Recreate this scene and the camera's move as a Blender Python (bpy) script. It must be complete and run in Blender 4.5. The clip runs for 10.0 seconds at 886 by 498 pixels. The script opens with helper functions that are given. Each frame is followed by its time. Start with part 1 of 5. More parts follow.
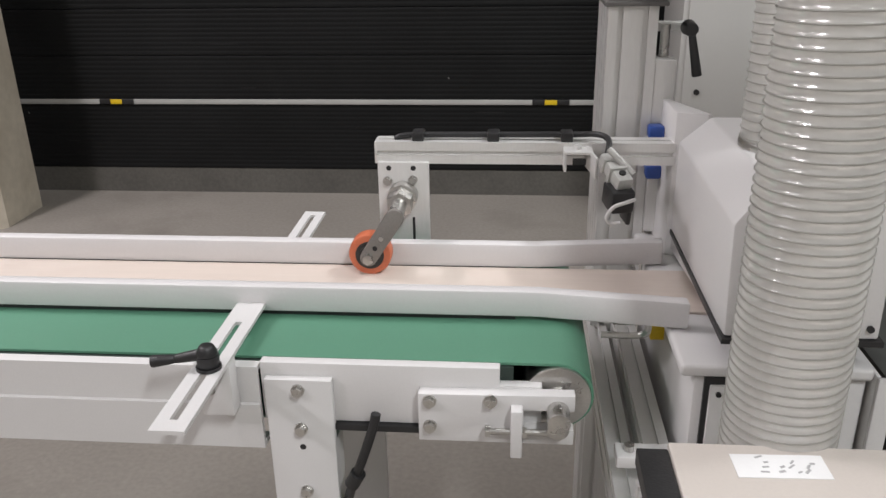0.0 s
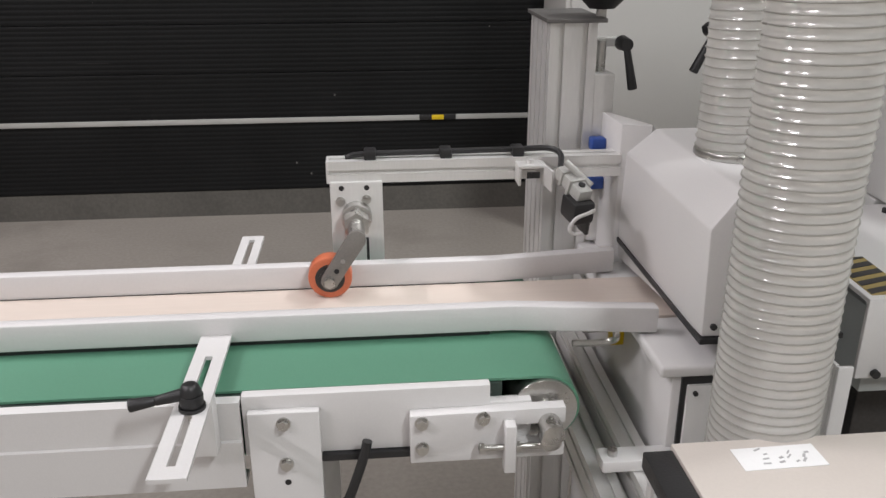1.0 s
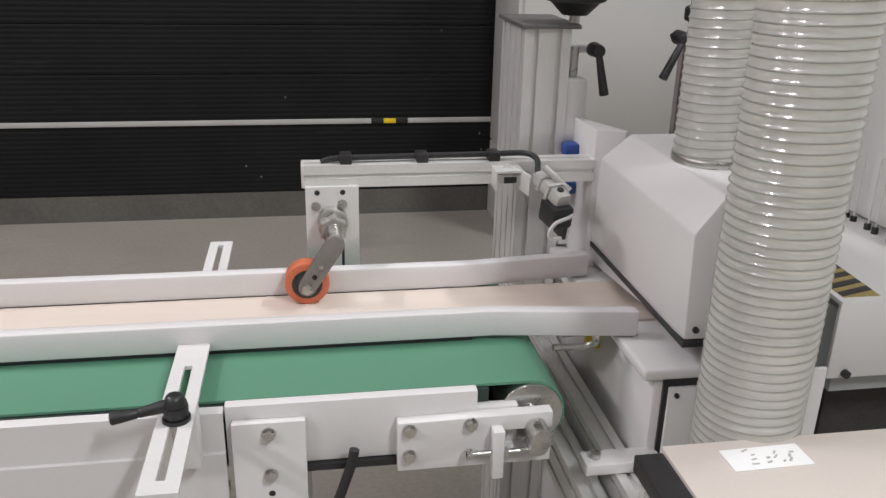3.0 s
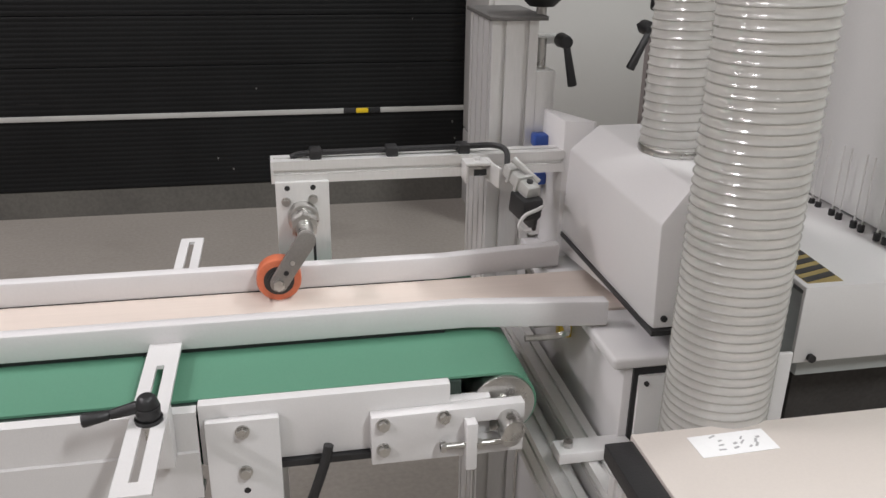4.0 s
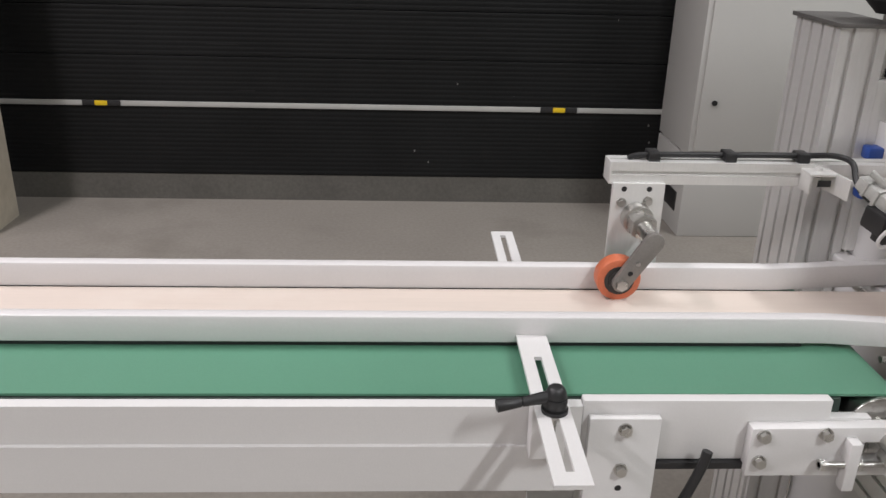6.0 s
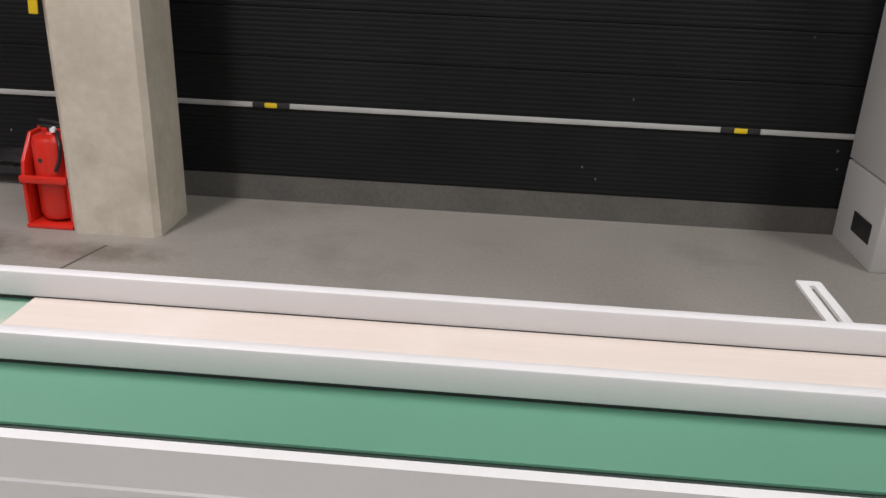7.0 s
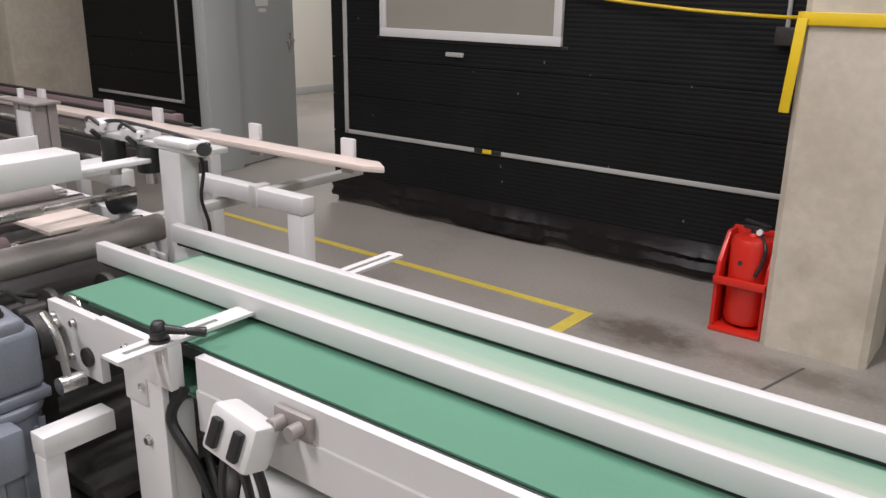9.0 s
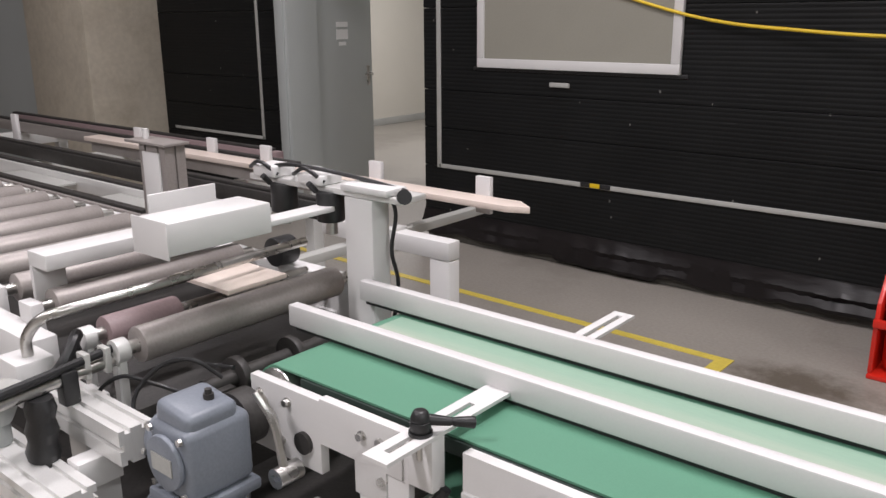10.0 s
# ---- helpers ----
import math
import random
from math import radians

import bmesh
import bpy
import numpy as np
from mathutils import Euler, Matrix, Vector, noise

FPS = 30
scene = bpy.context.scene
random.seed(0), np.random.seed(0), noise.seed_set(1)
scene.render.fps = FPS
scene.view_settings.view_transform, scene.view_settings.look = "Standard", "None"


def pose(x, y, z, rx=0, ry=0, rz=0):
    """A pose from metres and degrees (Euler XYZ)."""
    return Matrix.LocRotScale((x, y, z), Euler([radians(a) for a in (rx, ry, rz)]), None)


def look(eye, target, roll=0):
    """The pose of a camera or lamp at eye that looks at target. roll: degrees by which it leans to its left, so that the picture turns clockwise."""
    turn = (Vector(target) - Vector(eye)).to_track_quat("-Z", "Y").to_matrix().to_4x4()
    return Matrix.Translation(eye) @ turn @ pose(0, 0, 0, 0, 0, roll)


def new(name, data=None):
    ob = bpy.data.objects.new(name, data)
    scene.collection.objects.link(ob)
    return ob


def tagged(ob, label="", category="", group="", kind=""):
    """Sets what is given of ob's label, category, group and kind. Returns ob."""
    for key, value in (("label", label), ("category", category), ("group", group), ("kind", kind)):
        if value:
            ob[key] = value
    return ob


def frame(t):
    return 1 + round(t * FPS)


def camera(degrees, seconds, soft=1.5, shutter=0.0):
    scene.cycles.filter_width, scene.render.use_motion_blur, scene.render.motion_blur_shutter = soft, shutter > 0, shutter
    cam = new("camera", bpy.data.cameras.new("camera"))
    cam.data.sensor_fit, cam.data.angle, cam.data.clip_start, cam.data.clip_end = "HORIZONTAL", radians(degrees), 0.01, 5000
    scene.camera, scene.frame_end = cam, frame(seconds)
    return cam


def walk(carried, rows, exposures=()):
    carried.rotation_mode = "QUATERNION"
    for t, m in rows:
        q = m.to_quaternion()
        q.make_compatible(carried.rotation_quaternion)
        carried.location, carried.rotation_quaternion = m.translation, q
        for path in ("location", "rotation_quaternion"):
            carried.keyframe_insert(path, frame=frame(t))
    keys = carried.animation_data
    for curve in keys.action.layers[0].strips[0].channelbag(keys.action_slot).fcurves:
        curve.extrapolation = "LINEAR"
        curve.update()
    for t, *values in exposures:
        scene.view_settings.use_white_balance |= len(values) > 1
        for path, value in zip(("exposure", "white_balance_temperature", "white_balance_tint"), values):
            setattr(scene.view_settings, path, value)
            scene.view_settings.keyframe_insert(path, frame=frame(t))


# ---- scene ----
cam = camera(56.3, 10.0)
PATH = [
    (0, (0.352, -0.882, 1.511), (0.187, 0.959, 0.747), -1.0),
    (0.3, (0.316, -0.865, 1.518), (0.204, 0.978, 0.747), -0.5),
    (0.5, (0.268, -0.859, 1.514), (0.25, 0.993, 0.76), 0.7),
    (1, (0.175, -0.87, 1.515), (0.343, 0.983, 0.78), -0.1),
    (1.5, (0.154, -0.863, 1.523), (0.378, 0.982, 0.784), 0.8),
    (2, (0.13, -0.864, 1.526), (0.381, 0.981, 0.796), 0.5),
    (2.5, (0.114, -0.87, 1.528), (0.395, 0.971, 0.799), 0.5),
    (2.7, (0.108, -0.857, 1.514), (0.403, 0.983, 0.787), 0.9),
    (3.8, (0.116, -0.851, 1.515), (0.47, 0.977, 0.783), 1.0),
    (4, (0.118, -0.857, 1.527), (0.483, 0.959, 0.773), 0.9),
    (4.5, (0.114, -0.845, 1.525), (0.498, 0.966, 0.768), 1.6),
    (5, (0.047, -0.836, 1.519), (0.395, 0.985, 0.769), 3.6),
    (5.2, (-0.014, -0.836, 1.525), (0.26, 0.993, 0.763), 2.9),
    (5.5, (-0.105, -0.839, 1.514), (0.082, 1.004, 0.759), 2.0),
    (5.7, (-0.172, -0.841, 1.522), (-0.039, 1.003, 0.758), 1.7),
    (6.8, (-0.556, -0.669, 1.514), (-0.578, 1.184, 0.762), 2.7),
    (7, (-0.647, -0.66, 1.511), (-0.775, 1.186, 0.754), 2.2),
    (7.5, (-0.996, -0.704, 1.525), (-1.23, 1.132, 0.766), 0.8),
    (8, (-1.305, -0.75, 1.532), (-1.851, 1.025, 0.79), 0.1),
    (8.5, (-1.525, -0.657, 1.507), (-2.398, 0.986, 0.773), 0.7),
    (8.8, (-1.68, -0.617, 1.498), (-2.778, 0.92, 0.841), 1.2),
    (9, (-1.774, -0.627, 1.503), (-2.925, 0.893, 0.897), 0.8),
    (9.2, (-1.868, -0.647, 1.502), (-3.046, 0.865, 0.93), -1.1),
    (9.5, (-2.009, -0.665, 1.5), (-3.202, 0.838, 0.938), -1.4),
    (10, (-2.241, -0.678, 1.487), (-3.475, 0.801, 0.949), -0.4),
]
walk(cam, [(t, look(e, g, r)) for t, e, g, r in PATH])

# ---- world and large lights ----
world = bpy.data.worlds.new("hall_world")
scene.world = world
world.use_nodes = True
world.node_tree.nodes["Background"].inputs[0].default_value = (0.9, 0.95, 1.0, 1)
world.node_tree.nodes["Background"].inputs[1].default_value = 0.05


def ceiling_lamp(x, y, z, sx, sy, watts, colour=(1.0, 0.98, 0.995)):
    lamp = bpy.data.lights.new("hall_lamp", "AREA")
    lamp.shape, lamp.size, lamp.size_y, lamp.energy, lamp.color = "RECTANGLE", sx, sy, watts, colour
    ob = new("hall_lamp", lamp)
    ob.matrix_world = pose(x, y, z)
    return ob


for lx, watts in ((-8.7, 15), (-5.8, 72), (-2.9, 136), (0.0, 16), (2.9, 150)):
    ceiling_lamp(lx, 0.9, 4.4, 0.24, 1.3, watts, (1.03, 0.97, 1.01) if lx < -2 else (0.975, 0.985, 0.995))
for lx, watts in ((-7.2, 68), (-3.9, 166), (-1.0, 26), (1.8, 182)):
    ceiling_lamp(lx, -2.7, 4.4, 0.24, 1.3, watts, (1.03, 0.97, 1.01) if lx < -2 else (0.975, 0.985, 0.995))
# unseen fill light, added to brighten the corridor beyond the open door
ceiling_lamp(-8.2, 7.0, 3.2, 1.4, 0.4, 150)
scene.view_settings.exposure = -0.36


# ---- materials ----
def material(name, colour, rough=0.5, metal=0.0, vary=0.08, scale=6.0, grain=120.0, bump=0.08,
             stain=None, stain_scale=1.2, stain_from=0.55, stretch=(1, 1, 1), coat=0.0, spec=0.5):
    """A surface with large and small variation of colour, gloss and relief."""
    m = bpy.data.materials.new(name)
    m.use_nodes = True
    n, l = m.node_tree.nodes, m.node_tree.links
    b = n["Principled BSDF"]
    b.inputs["Metallic"].default_value = metal
    b.inputs["Coat Weight"].default_value = coat
    b.inputs["Specular IOR Level"].default_value = spec
    co = n.new("ShaderNodeTexCoord")
    mp = n.new("ShaderNodeMapping")
    mp.inputs["Scale"].default_value = stretch
    l.new(co.outputs["Object"], mp.inputs["Vector"])
    big, small = n.new("ShaderNodeTexNoise"), n.new("ShaderNodeTexNoise")
    big.inputs["Scale"].default_value, big.inputs["Detail"].default_value = scale, 5
    small.inputs["Scale"].default_value, small.inputs["Detail"].default_value = grain, 3
    for t in (big, small):
        l.new(mp.outputs["Vector"], t.inputs["Vector"])
    add = n.new("ShaderNodeMath")
    add.operation = "ADD"
    l.new(big.outputs["Fac"], add.inputs[0])
    l.new(small.outputs["Fac"], add.inputs[1])
    ramp = n.new("ShaderNodeMapRange")
    ramp.inputs["From Min"].default_value, ramp.inputs["From Max"].default_value = 0.6, 1.4
    ramp.inputs["To Min"].default_value, ramp.inputs["To Max"].default_value = 1 - vary, 1 + vary
    l.new(add.outputs[0], ramp.inputs["Value"])
    mul = n.new("ShaderNodeMix")
    mul.data_type, mul.blend_type = "RGBA", "MULTIPLY"
    mul.inputs["Factor"].default_value = 1
    mul.inputs[6].default_value = (*colour, 1)
    l.new(ramp.outputs["Result"], mul.inputs[7])
    out = mul.outputs[2]
    if stain:
        st = n.new("ShaderNodeTexNoise")
        st.inputs["Scale"].default_value, st.inputs["Detail"].default_value, st.inputs["Roughness"].default_value = stain_scale, 8, 0.65
        l.new(co.outputs["Object"], st.inputs["Vector"])
        r2 = n.new("ShaderNodeMapRange")
        r2.inputs["From Min"].default_value, r2.inputs["From Max"].default_value = stain_from, stain_from + 0.18
        l.new(st.outputs["Fac"], r2.inputs["Value"])
        mx = n.new("ShaderNodeMix")
        mx.data_type = "RGBA"
        l.new(r2.outputs["Result"], mx.inputs["Factor"])
        l.new(out, mx.inputs[6])
        mx.inputs[7].default_value = (*stain, 1)
        out = mx.outputs[2]
    l.new(out, b.inputs["Base Color"])
    rr = n.new("ShaderNodeMapRange")
    rr.inputs["To Min"].default_value, rr.inputs["To Max"].default_value = max(rough - 0.08, 0.03), min(rough + 0.1, 1)
    l.new(big.outputs["Fac"], rr.inputs["Value"])
    l.new(rr.outputs["Result"], b.inputs["Roughness"])
    if bump:
        bp = n.new("ShaderNodeBump")
        bp.inputs["Strength"].default_value, bp.inputs["Distance"].default_value = bump, 0.004
        l.new(add.outputs[0], bp.inputs["Height"])
        l.new(bp.outputs["Normal"], b.inputs["Normal"])
    return m


M_FLOOR = material("floor_concrete", (0.305, 0.28, 0.25), 0.5, 0, 0.16, 1.1, 60, 0.12, (0.215, 0.195, 0.17), 0.9, 0.54)
M_CONC = material("cast_concrete", (0.52, 0.47, 0.385), 0.8, 0, 0.13, 2.2, 22, 0.22, (0.43, 0.38, 0.30), 2.6, 0.50)
M_BLACK_DOOR = material("black_door_sheet", (0.0076, 0.0080, 0.0082), 0.5, 0, 0.4, 2.0, 90, 0.06, (0.0115, 0.0115, 0.0115), 2.5, 0.64, spec=0.19)
M_SEAL = material("grey_rubber_seal", (0.085, 0.08, 0.07), 0.7, 0, 0.25, 4.0, 60, 0.2)
M_SKIRT = material("black_foil_skirt", (0.011, 0.009, 0.0095), 0.34, 0, 0.35, 4.0, 11, 0.9, stretch=(0.5, 1, 1.8), spec=0.28)
M_WHITE = material("white_powder_coat", (0.655, 0.645, 0.64), 0.42, 0, 0.03, 5.0, 400, 0.05, (0.66, 0.63, 0.59), 5.0, 0.7)
M_WHITE2 = material("light_grey_cabinet_paint", (0.68, 0.68, 0.665), 0.45, 0, 0.03, 3.0, 300, 0.05)
M_CABINET = material("grey_cabinet_paint", (0.50, 0.495, 0.475), 0.48, 0, 0.04, 3.0, 300, 0.05)
M_FENCE = material("white_guide_plastic", (0.65, 0.635, 0.635), 0.38, 0, 0.03, 7.0, 200, 0.04, (0.66, 0.60, 0.56), 9.0, 0.72)
M_ALU = material("anodised_aluminium", (0.74, 0.735, 0.72), 0.36, 0.4, 0.05, 8.0, 250, 0.03, stretch=(1, 1, 0.15))
M_ALU_DARK = material("groove_shadow_aluminium", (0.16, 0.155, 0.15), 0.5, 0.5, 0.1, 8.0, 200, 0.05)
M_STEEL = material("bright_steel", (0.56, 0.55, 0.53), 0.28, 1.0, 0.1, 30.0, 300, 0.05)
M_ROLLER = material("dull_steel_roller", (0.34, 0.31, 0.295), 0.45, 0.35, 0.12, 12.0, 160, 0.06)
M_ARM = material("grey_zinc_steel", (0.24, 0.225, 0.21), 0.42, 0.4, 0.12, 20.0, 250, 0.06)
M_BLACK = material("black_plastic", (0.018, 0.018, 0.019), 0.4, 0, 0.2, 20.0, 300, 0.08)
M_DARK = material("dark_grease_metal", (0.045, 0.042, 0.04), 0.5, 0.3, 0.3, 14.0, 120, 0.15)
M_GREEN = material("green_belt", (0.097, 0.247, 0.164), 0.48, 0, 0.07, 2.2, 350, 0.06, (0.135, 0.272, 0.198), 1.6, 0.55)
M_GREEN_WORN = material("worn_green_belt", (0.245, 0.37, 0.285), 0.45, 0, 0.10, 3.0, 200, 0.05, stretch=(0.15, 3, 1))


def add_band(m, lo, hi, colour, amount):
    """A dusty band along the belt between two distances across it, broken up along its length."""
    n, l = m.node_tree.nodes, m.node_tree.links
    b = n["Principled BSDF"]
    before = b.inputs["Base Color"].links[0].from_socket
    co, se, mp, no = n.new("ShaderNodeTexCoord"), n.new("ShaderNodeSeparateXYZ"), n.new("ShaderNodeMapping"), n.new("ShaderNodeTexNoise")
    mp.inputs["Scale"].default_value = (0.7, 26, 1)
    no.inputs["Scale"].default_value, no.inputs["Detail"].default_value = 2.0, 5
    l.new(co.outputs["Object"], se.inputs["Vector"])
    l.new(co.outputs["Object"], mp.inputs["Vector"])
    l.new(mp.outputs["Vector"], no.inputs["Vector"])
    up, down, mu, mv, mx = n.new("ShaderNodeMapRange"), n.new("ShaderNodeMapRange"), n.new("ShaderNodeMath"), n.new("ShaderNodeMath"), n.new("ShaderNodeMix")
    mid = lo + (hi - lo) * 0.3
    for node, a0, a1 in ((up, lo, mid), (down, hi, mid)):
        node.interpolation_type = "SMOOTHSTEP"
        node.inputs["From Min"].default_value, node.inputs["From Max"].default_value = a0, a1
        l.new(se.outputs["Y"], node.inputs["Value"])
    mu.operation = mv.operation = "MULTIPLY"
    l.new(up.outputs["Result"], mu.inputs[0])
    l.new(down.outputs["Result"], mu.inputs[1])
    rn = n.new("ShaderNodeMapRange")
    rn.inputs["From Min"].default_value, rn.inputs["From Max"].default_value = 0.3, 0.65
    rn.inputs["To Min"].default_value, rn.inputs["To Max"].default_value = 0.45 * amount, amount
    l.new(no.outputs["Fac"], rn.inputs["Value"])
    l.new(mu.outputs[0], mv.inputs[0])
    l.new(rn.outputs["Result"], mv.inputs[1])
    mx.data_type = "RGBA"
    l.new(mv.outputs[0], mx.inputs["Factor"])
    l.new(before, mx.inputs[6])
    mx.inputs[7].default_value = (*colour, 1)
    l.new(mx.outputs[2], b.inputs["Base Color"])


add_band(M_GREEN_WORN, -0.015, 0.105, (0.54, 0.51, 0.44), 1.0)
M_BELT_EDGE = material("belt_edge", (0.02, 0.035, 0.028), 0.6, 0, 0.2, 10, 200, 0.05)
M_STREAK = material("rub_mark", (0.165, 0.20, 0.13), 0.6, 0, 0.2, 30, 200, 0.05)
M_ORANGE = material("orange_polyurethane", (0.56, 0.15, 0.072), 0.4, 0, 0.12, 14, 200, 0.05)
M_WOOD = material("pale_beech_veneer", (0.63, 0.545, 0.485), 0.5, 0, 0.05, 3.0, 60, 0.05, (0.66, 0.59, 0.53), 3.0, 0.5, (0.12, 3, 3))
M_LATH = material("bleached_lath_wood", (0.70, 0.60, 0.54), 0.5, 0, 0.06, 3.0, 60, 0.05, stretch=(0.12, 3, 3))
M_RED = material("red_enamel", (0.60, 0.022, 0.012), 0.32, 0, 0.1, 9, 200, 0.04, coat=0.2)
M_YELLOW = material("yellow_floor_paint", (0.66, 0.52, 0.09), 0.6, 0, 0.16, 16, 120, 0.1, (0.45, 0.36, 0.12), 7, 0.64)
M_YELLOW2 = material("yellow_plastic", (0.72, 0.50, 0.015), 0.4, 0, 0.08, 9, 200, 0.04)
M_GREY_DOOR = material("grey_door_paint", (0.43, 0.455, 0.45), 0.45, 0, 0.05, 2, 200, 0.04)
M_PLASTER = material("white_plaster", (0.62, 0.585, 0.52), 0.85, 0, 0.05, 2, 120, 0.1)
M_HALL = material("hall_wall", (0.42, 0.40, 0.37), 0.85, 0, 0.06, 1, 60, 0.1)
M_TABLE = material("cream_laminate", (0.60, 0.55, 0.505), 0.42, 0, 0.03, 3, 250, 0.03)
M_PAPER = material("white_label", (0.82, 0.82, 0.82), 0.5, 0, 0.02, 9, 200, 0.0)
M_INK = material("dark_ink", (0.40, 0.40, 0.40), 0.6, 0, 0.05, 9, 200, 0.0)
M_STRIP = material("pale_grey_trim", (0.46, 0.46, 0.44), 0.45, 0.2, 0.1, 5, 200, 0.04)
M_MOTOR = material("blue_grey_machine_paint", (0.185, 0.205, 0.24), 0.38, 0, 0.1, 9, 180, 0.08, (0.10, 0.11, 0.13), 6, 0.62)
M_HAZARD = material("faded_hazard_label", (0.33, 0.25, 0.09), 0.5, 0, 0.1, 20, 200, 0.02)
M_BLUE = material("blue_plastic", (0.03, 0.08, 0.33), 0.4, 0, 0.1, 9, 200, 0.04)
M_PANE = material("frosted_pane", (0.29, 0.28, 0.24), 0.16, 0, 0.05, 3, 100, 0.02)
M_BROWN = material("dark_brown_frame", (0.05, 0.03, 0.022), 0.5, 0, 0.2, 6, 120, 0.1)
M_PLUM = material("plum_roller_sleeve", (0.26, 0.19, 0.195), 0.5, 0, 0.1, 10, 160, 0.08)


def add_dirt_shade(m, centre, size, colour):
    """A patch of ground-in dirt or painted-in shade with a ragged outline."""
    n, l = m.node_tree.nodes, m.node_tree.links
    b = n["Principled BSDF"]
    before = b.inputs["Base Color"].links[0].from_socket
    co, mp, sp, no = n.new("ShaderNodeTexCoord"), n.new("ShaderNodeMapping"), n.new("ShaderNodeTexGradient"), n.new("ShaderNodeTexNoise")
    mp.vector_type = "TEXTURE"
    mp.inputs["Location"].default_value, mp.inputs["Scale"].default_value = centre, size
    sp.gradient_type = "SPHERICAL"
    no.inputs["Scale"].default_value, no.inputs["Detail"].default_value, no.inputs["Roughness"].default_value = 9, 8, 0.7
    l.new(co.outputs["Object"], mp.inputs["Vector"])
    l.new(mp.outputs["Vector"], sp.inputs["Vector"])
    l.new(co.outputs["Object"], no.inputs["Vector"])
    mu, mr, mx = n.new("ShaderNodeMath"), n.new("ShaderNodeMapRange"), n.new("ShaderNodeMix")
    mu.operation = "MULTIPLY"
    l.new(sp.outputs["Fac"], mu.inputs[0])
    l.new(no.outputs["Fac"], mu.inputs[1])
    mr.inputs["From Min"].default_value, mr.inputs["From Max"].default_value, mr.inputs["To Max"].default_value = 0.16, 0.40, 0.75
    l.new(mu.outputs[0], mr.inputs["Value"])
    mx.data_type = "RGBA"
    l.new(mr.outputs["Result"], mx.inputs["Factor"])
    l.new(before, mx.inputs[6])
    mx.inputs[7].default_value = (*colour, 1)
    l.new(mx.outputs[2], b.inputs["Base Color"])


add_dirt_shade(M_FLOOR, (-3.15, 2.72, 0), (0.55, 0.32, 1), (0.075, 0.055, 0.035))
# oil dirt together with the column's shadow at its foot, painted into the floor colour
add_dirt_shade(M_FLOOR, (-2.45, 2.72, 0), (0.6, 0.20, 1), (0.13, 0.11, 0.085))
add_dirt_shade(M_FLOOR, (-2.9, 1.9, 0), (0.9, 0.5, 1), (0.13, 0.11, 0.09))


def add_flecks(m, scale, size, colour, stretch=(1.0, 1.0, 0.6)):
    """Sparse bright chips and scratches."""
    n, l = m.node_tree.nodes, m.node_tree.links
    b = n["Principled BSDF"]
    before = b.inputs["Base Color"].links[0].from_socket
    co, vo, no = n.new("ShaderNodeTexCoord"), n.new("ShaderNodeTexVoronoi"), n.new("ShaderNodeTexNoise")
    mp = n.new("ShaderNodeMapping")
    mp.inputs["Scale"].default_value = stretch
    vo.inputs["Scale"].default_value = scale
    no.inputs["Scale"].default_value = 2.1
    l.new(co.outputs["Object"], mp.inputs["Vector"])
    l.new(mp.outputs["Vector"], vo.inputs["Vector"])
    l.new(co.outputs["Object"], no.inputs["Vector"])
    lt, gt, mu, mx = n.new("ShaderNodeMath"), n.new("ShaderNodeMath"), n.new("ShaderNodeMath"), n.new("ShaderNodeMix")
    lt.operation, gt.operation, mu.operation = "LESS_THAN", "GREATER_THAN", "MULTIPLY"
    lt.inputs[1].default_value, gt.inputs[1].default_value = size, 0.5
    l.new(vo.outputs["Distance"], lt.inputs[0])
    l.new(no.outputs["Fac"], gt.inputs[0])
    l.new(lt.outputs[0], mu.inputs[0])
    l.new(gt.outputs[0], mu.inputs[1])
    mx.data_type = "RGBA"
    l.new(mu.outputs[0], mx.inputs["Factor"])
    l.new(before, mx.inputs[6])
    mx.inputs[7].default_value = (*colour, 1)
    l.new(mx.outputs[2], b.inputs["Base Color"])


add_flecks(M_BLACK_DOOR, 9.0, 0.045, (0.16, 0.16, 0.15))
add_flecks(M_BLACK_DOOR, 14.0, 0.085, (0.020, 0.020, 0.020), (0.07, 1.0, 2.2))


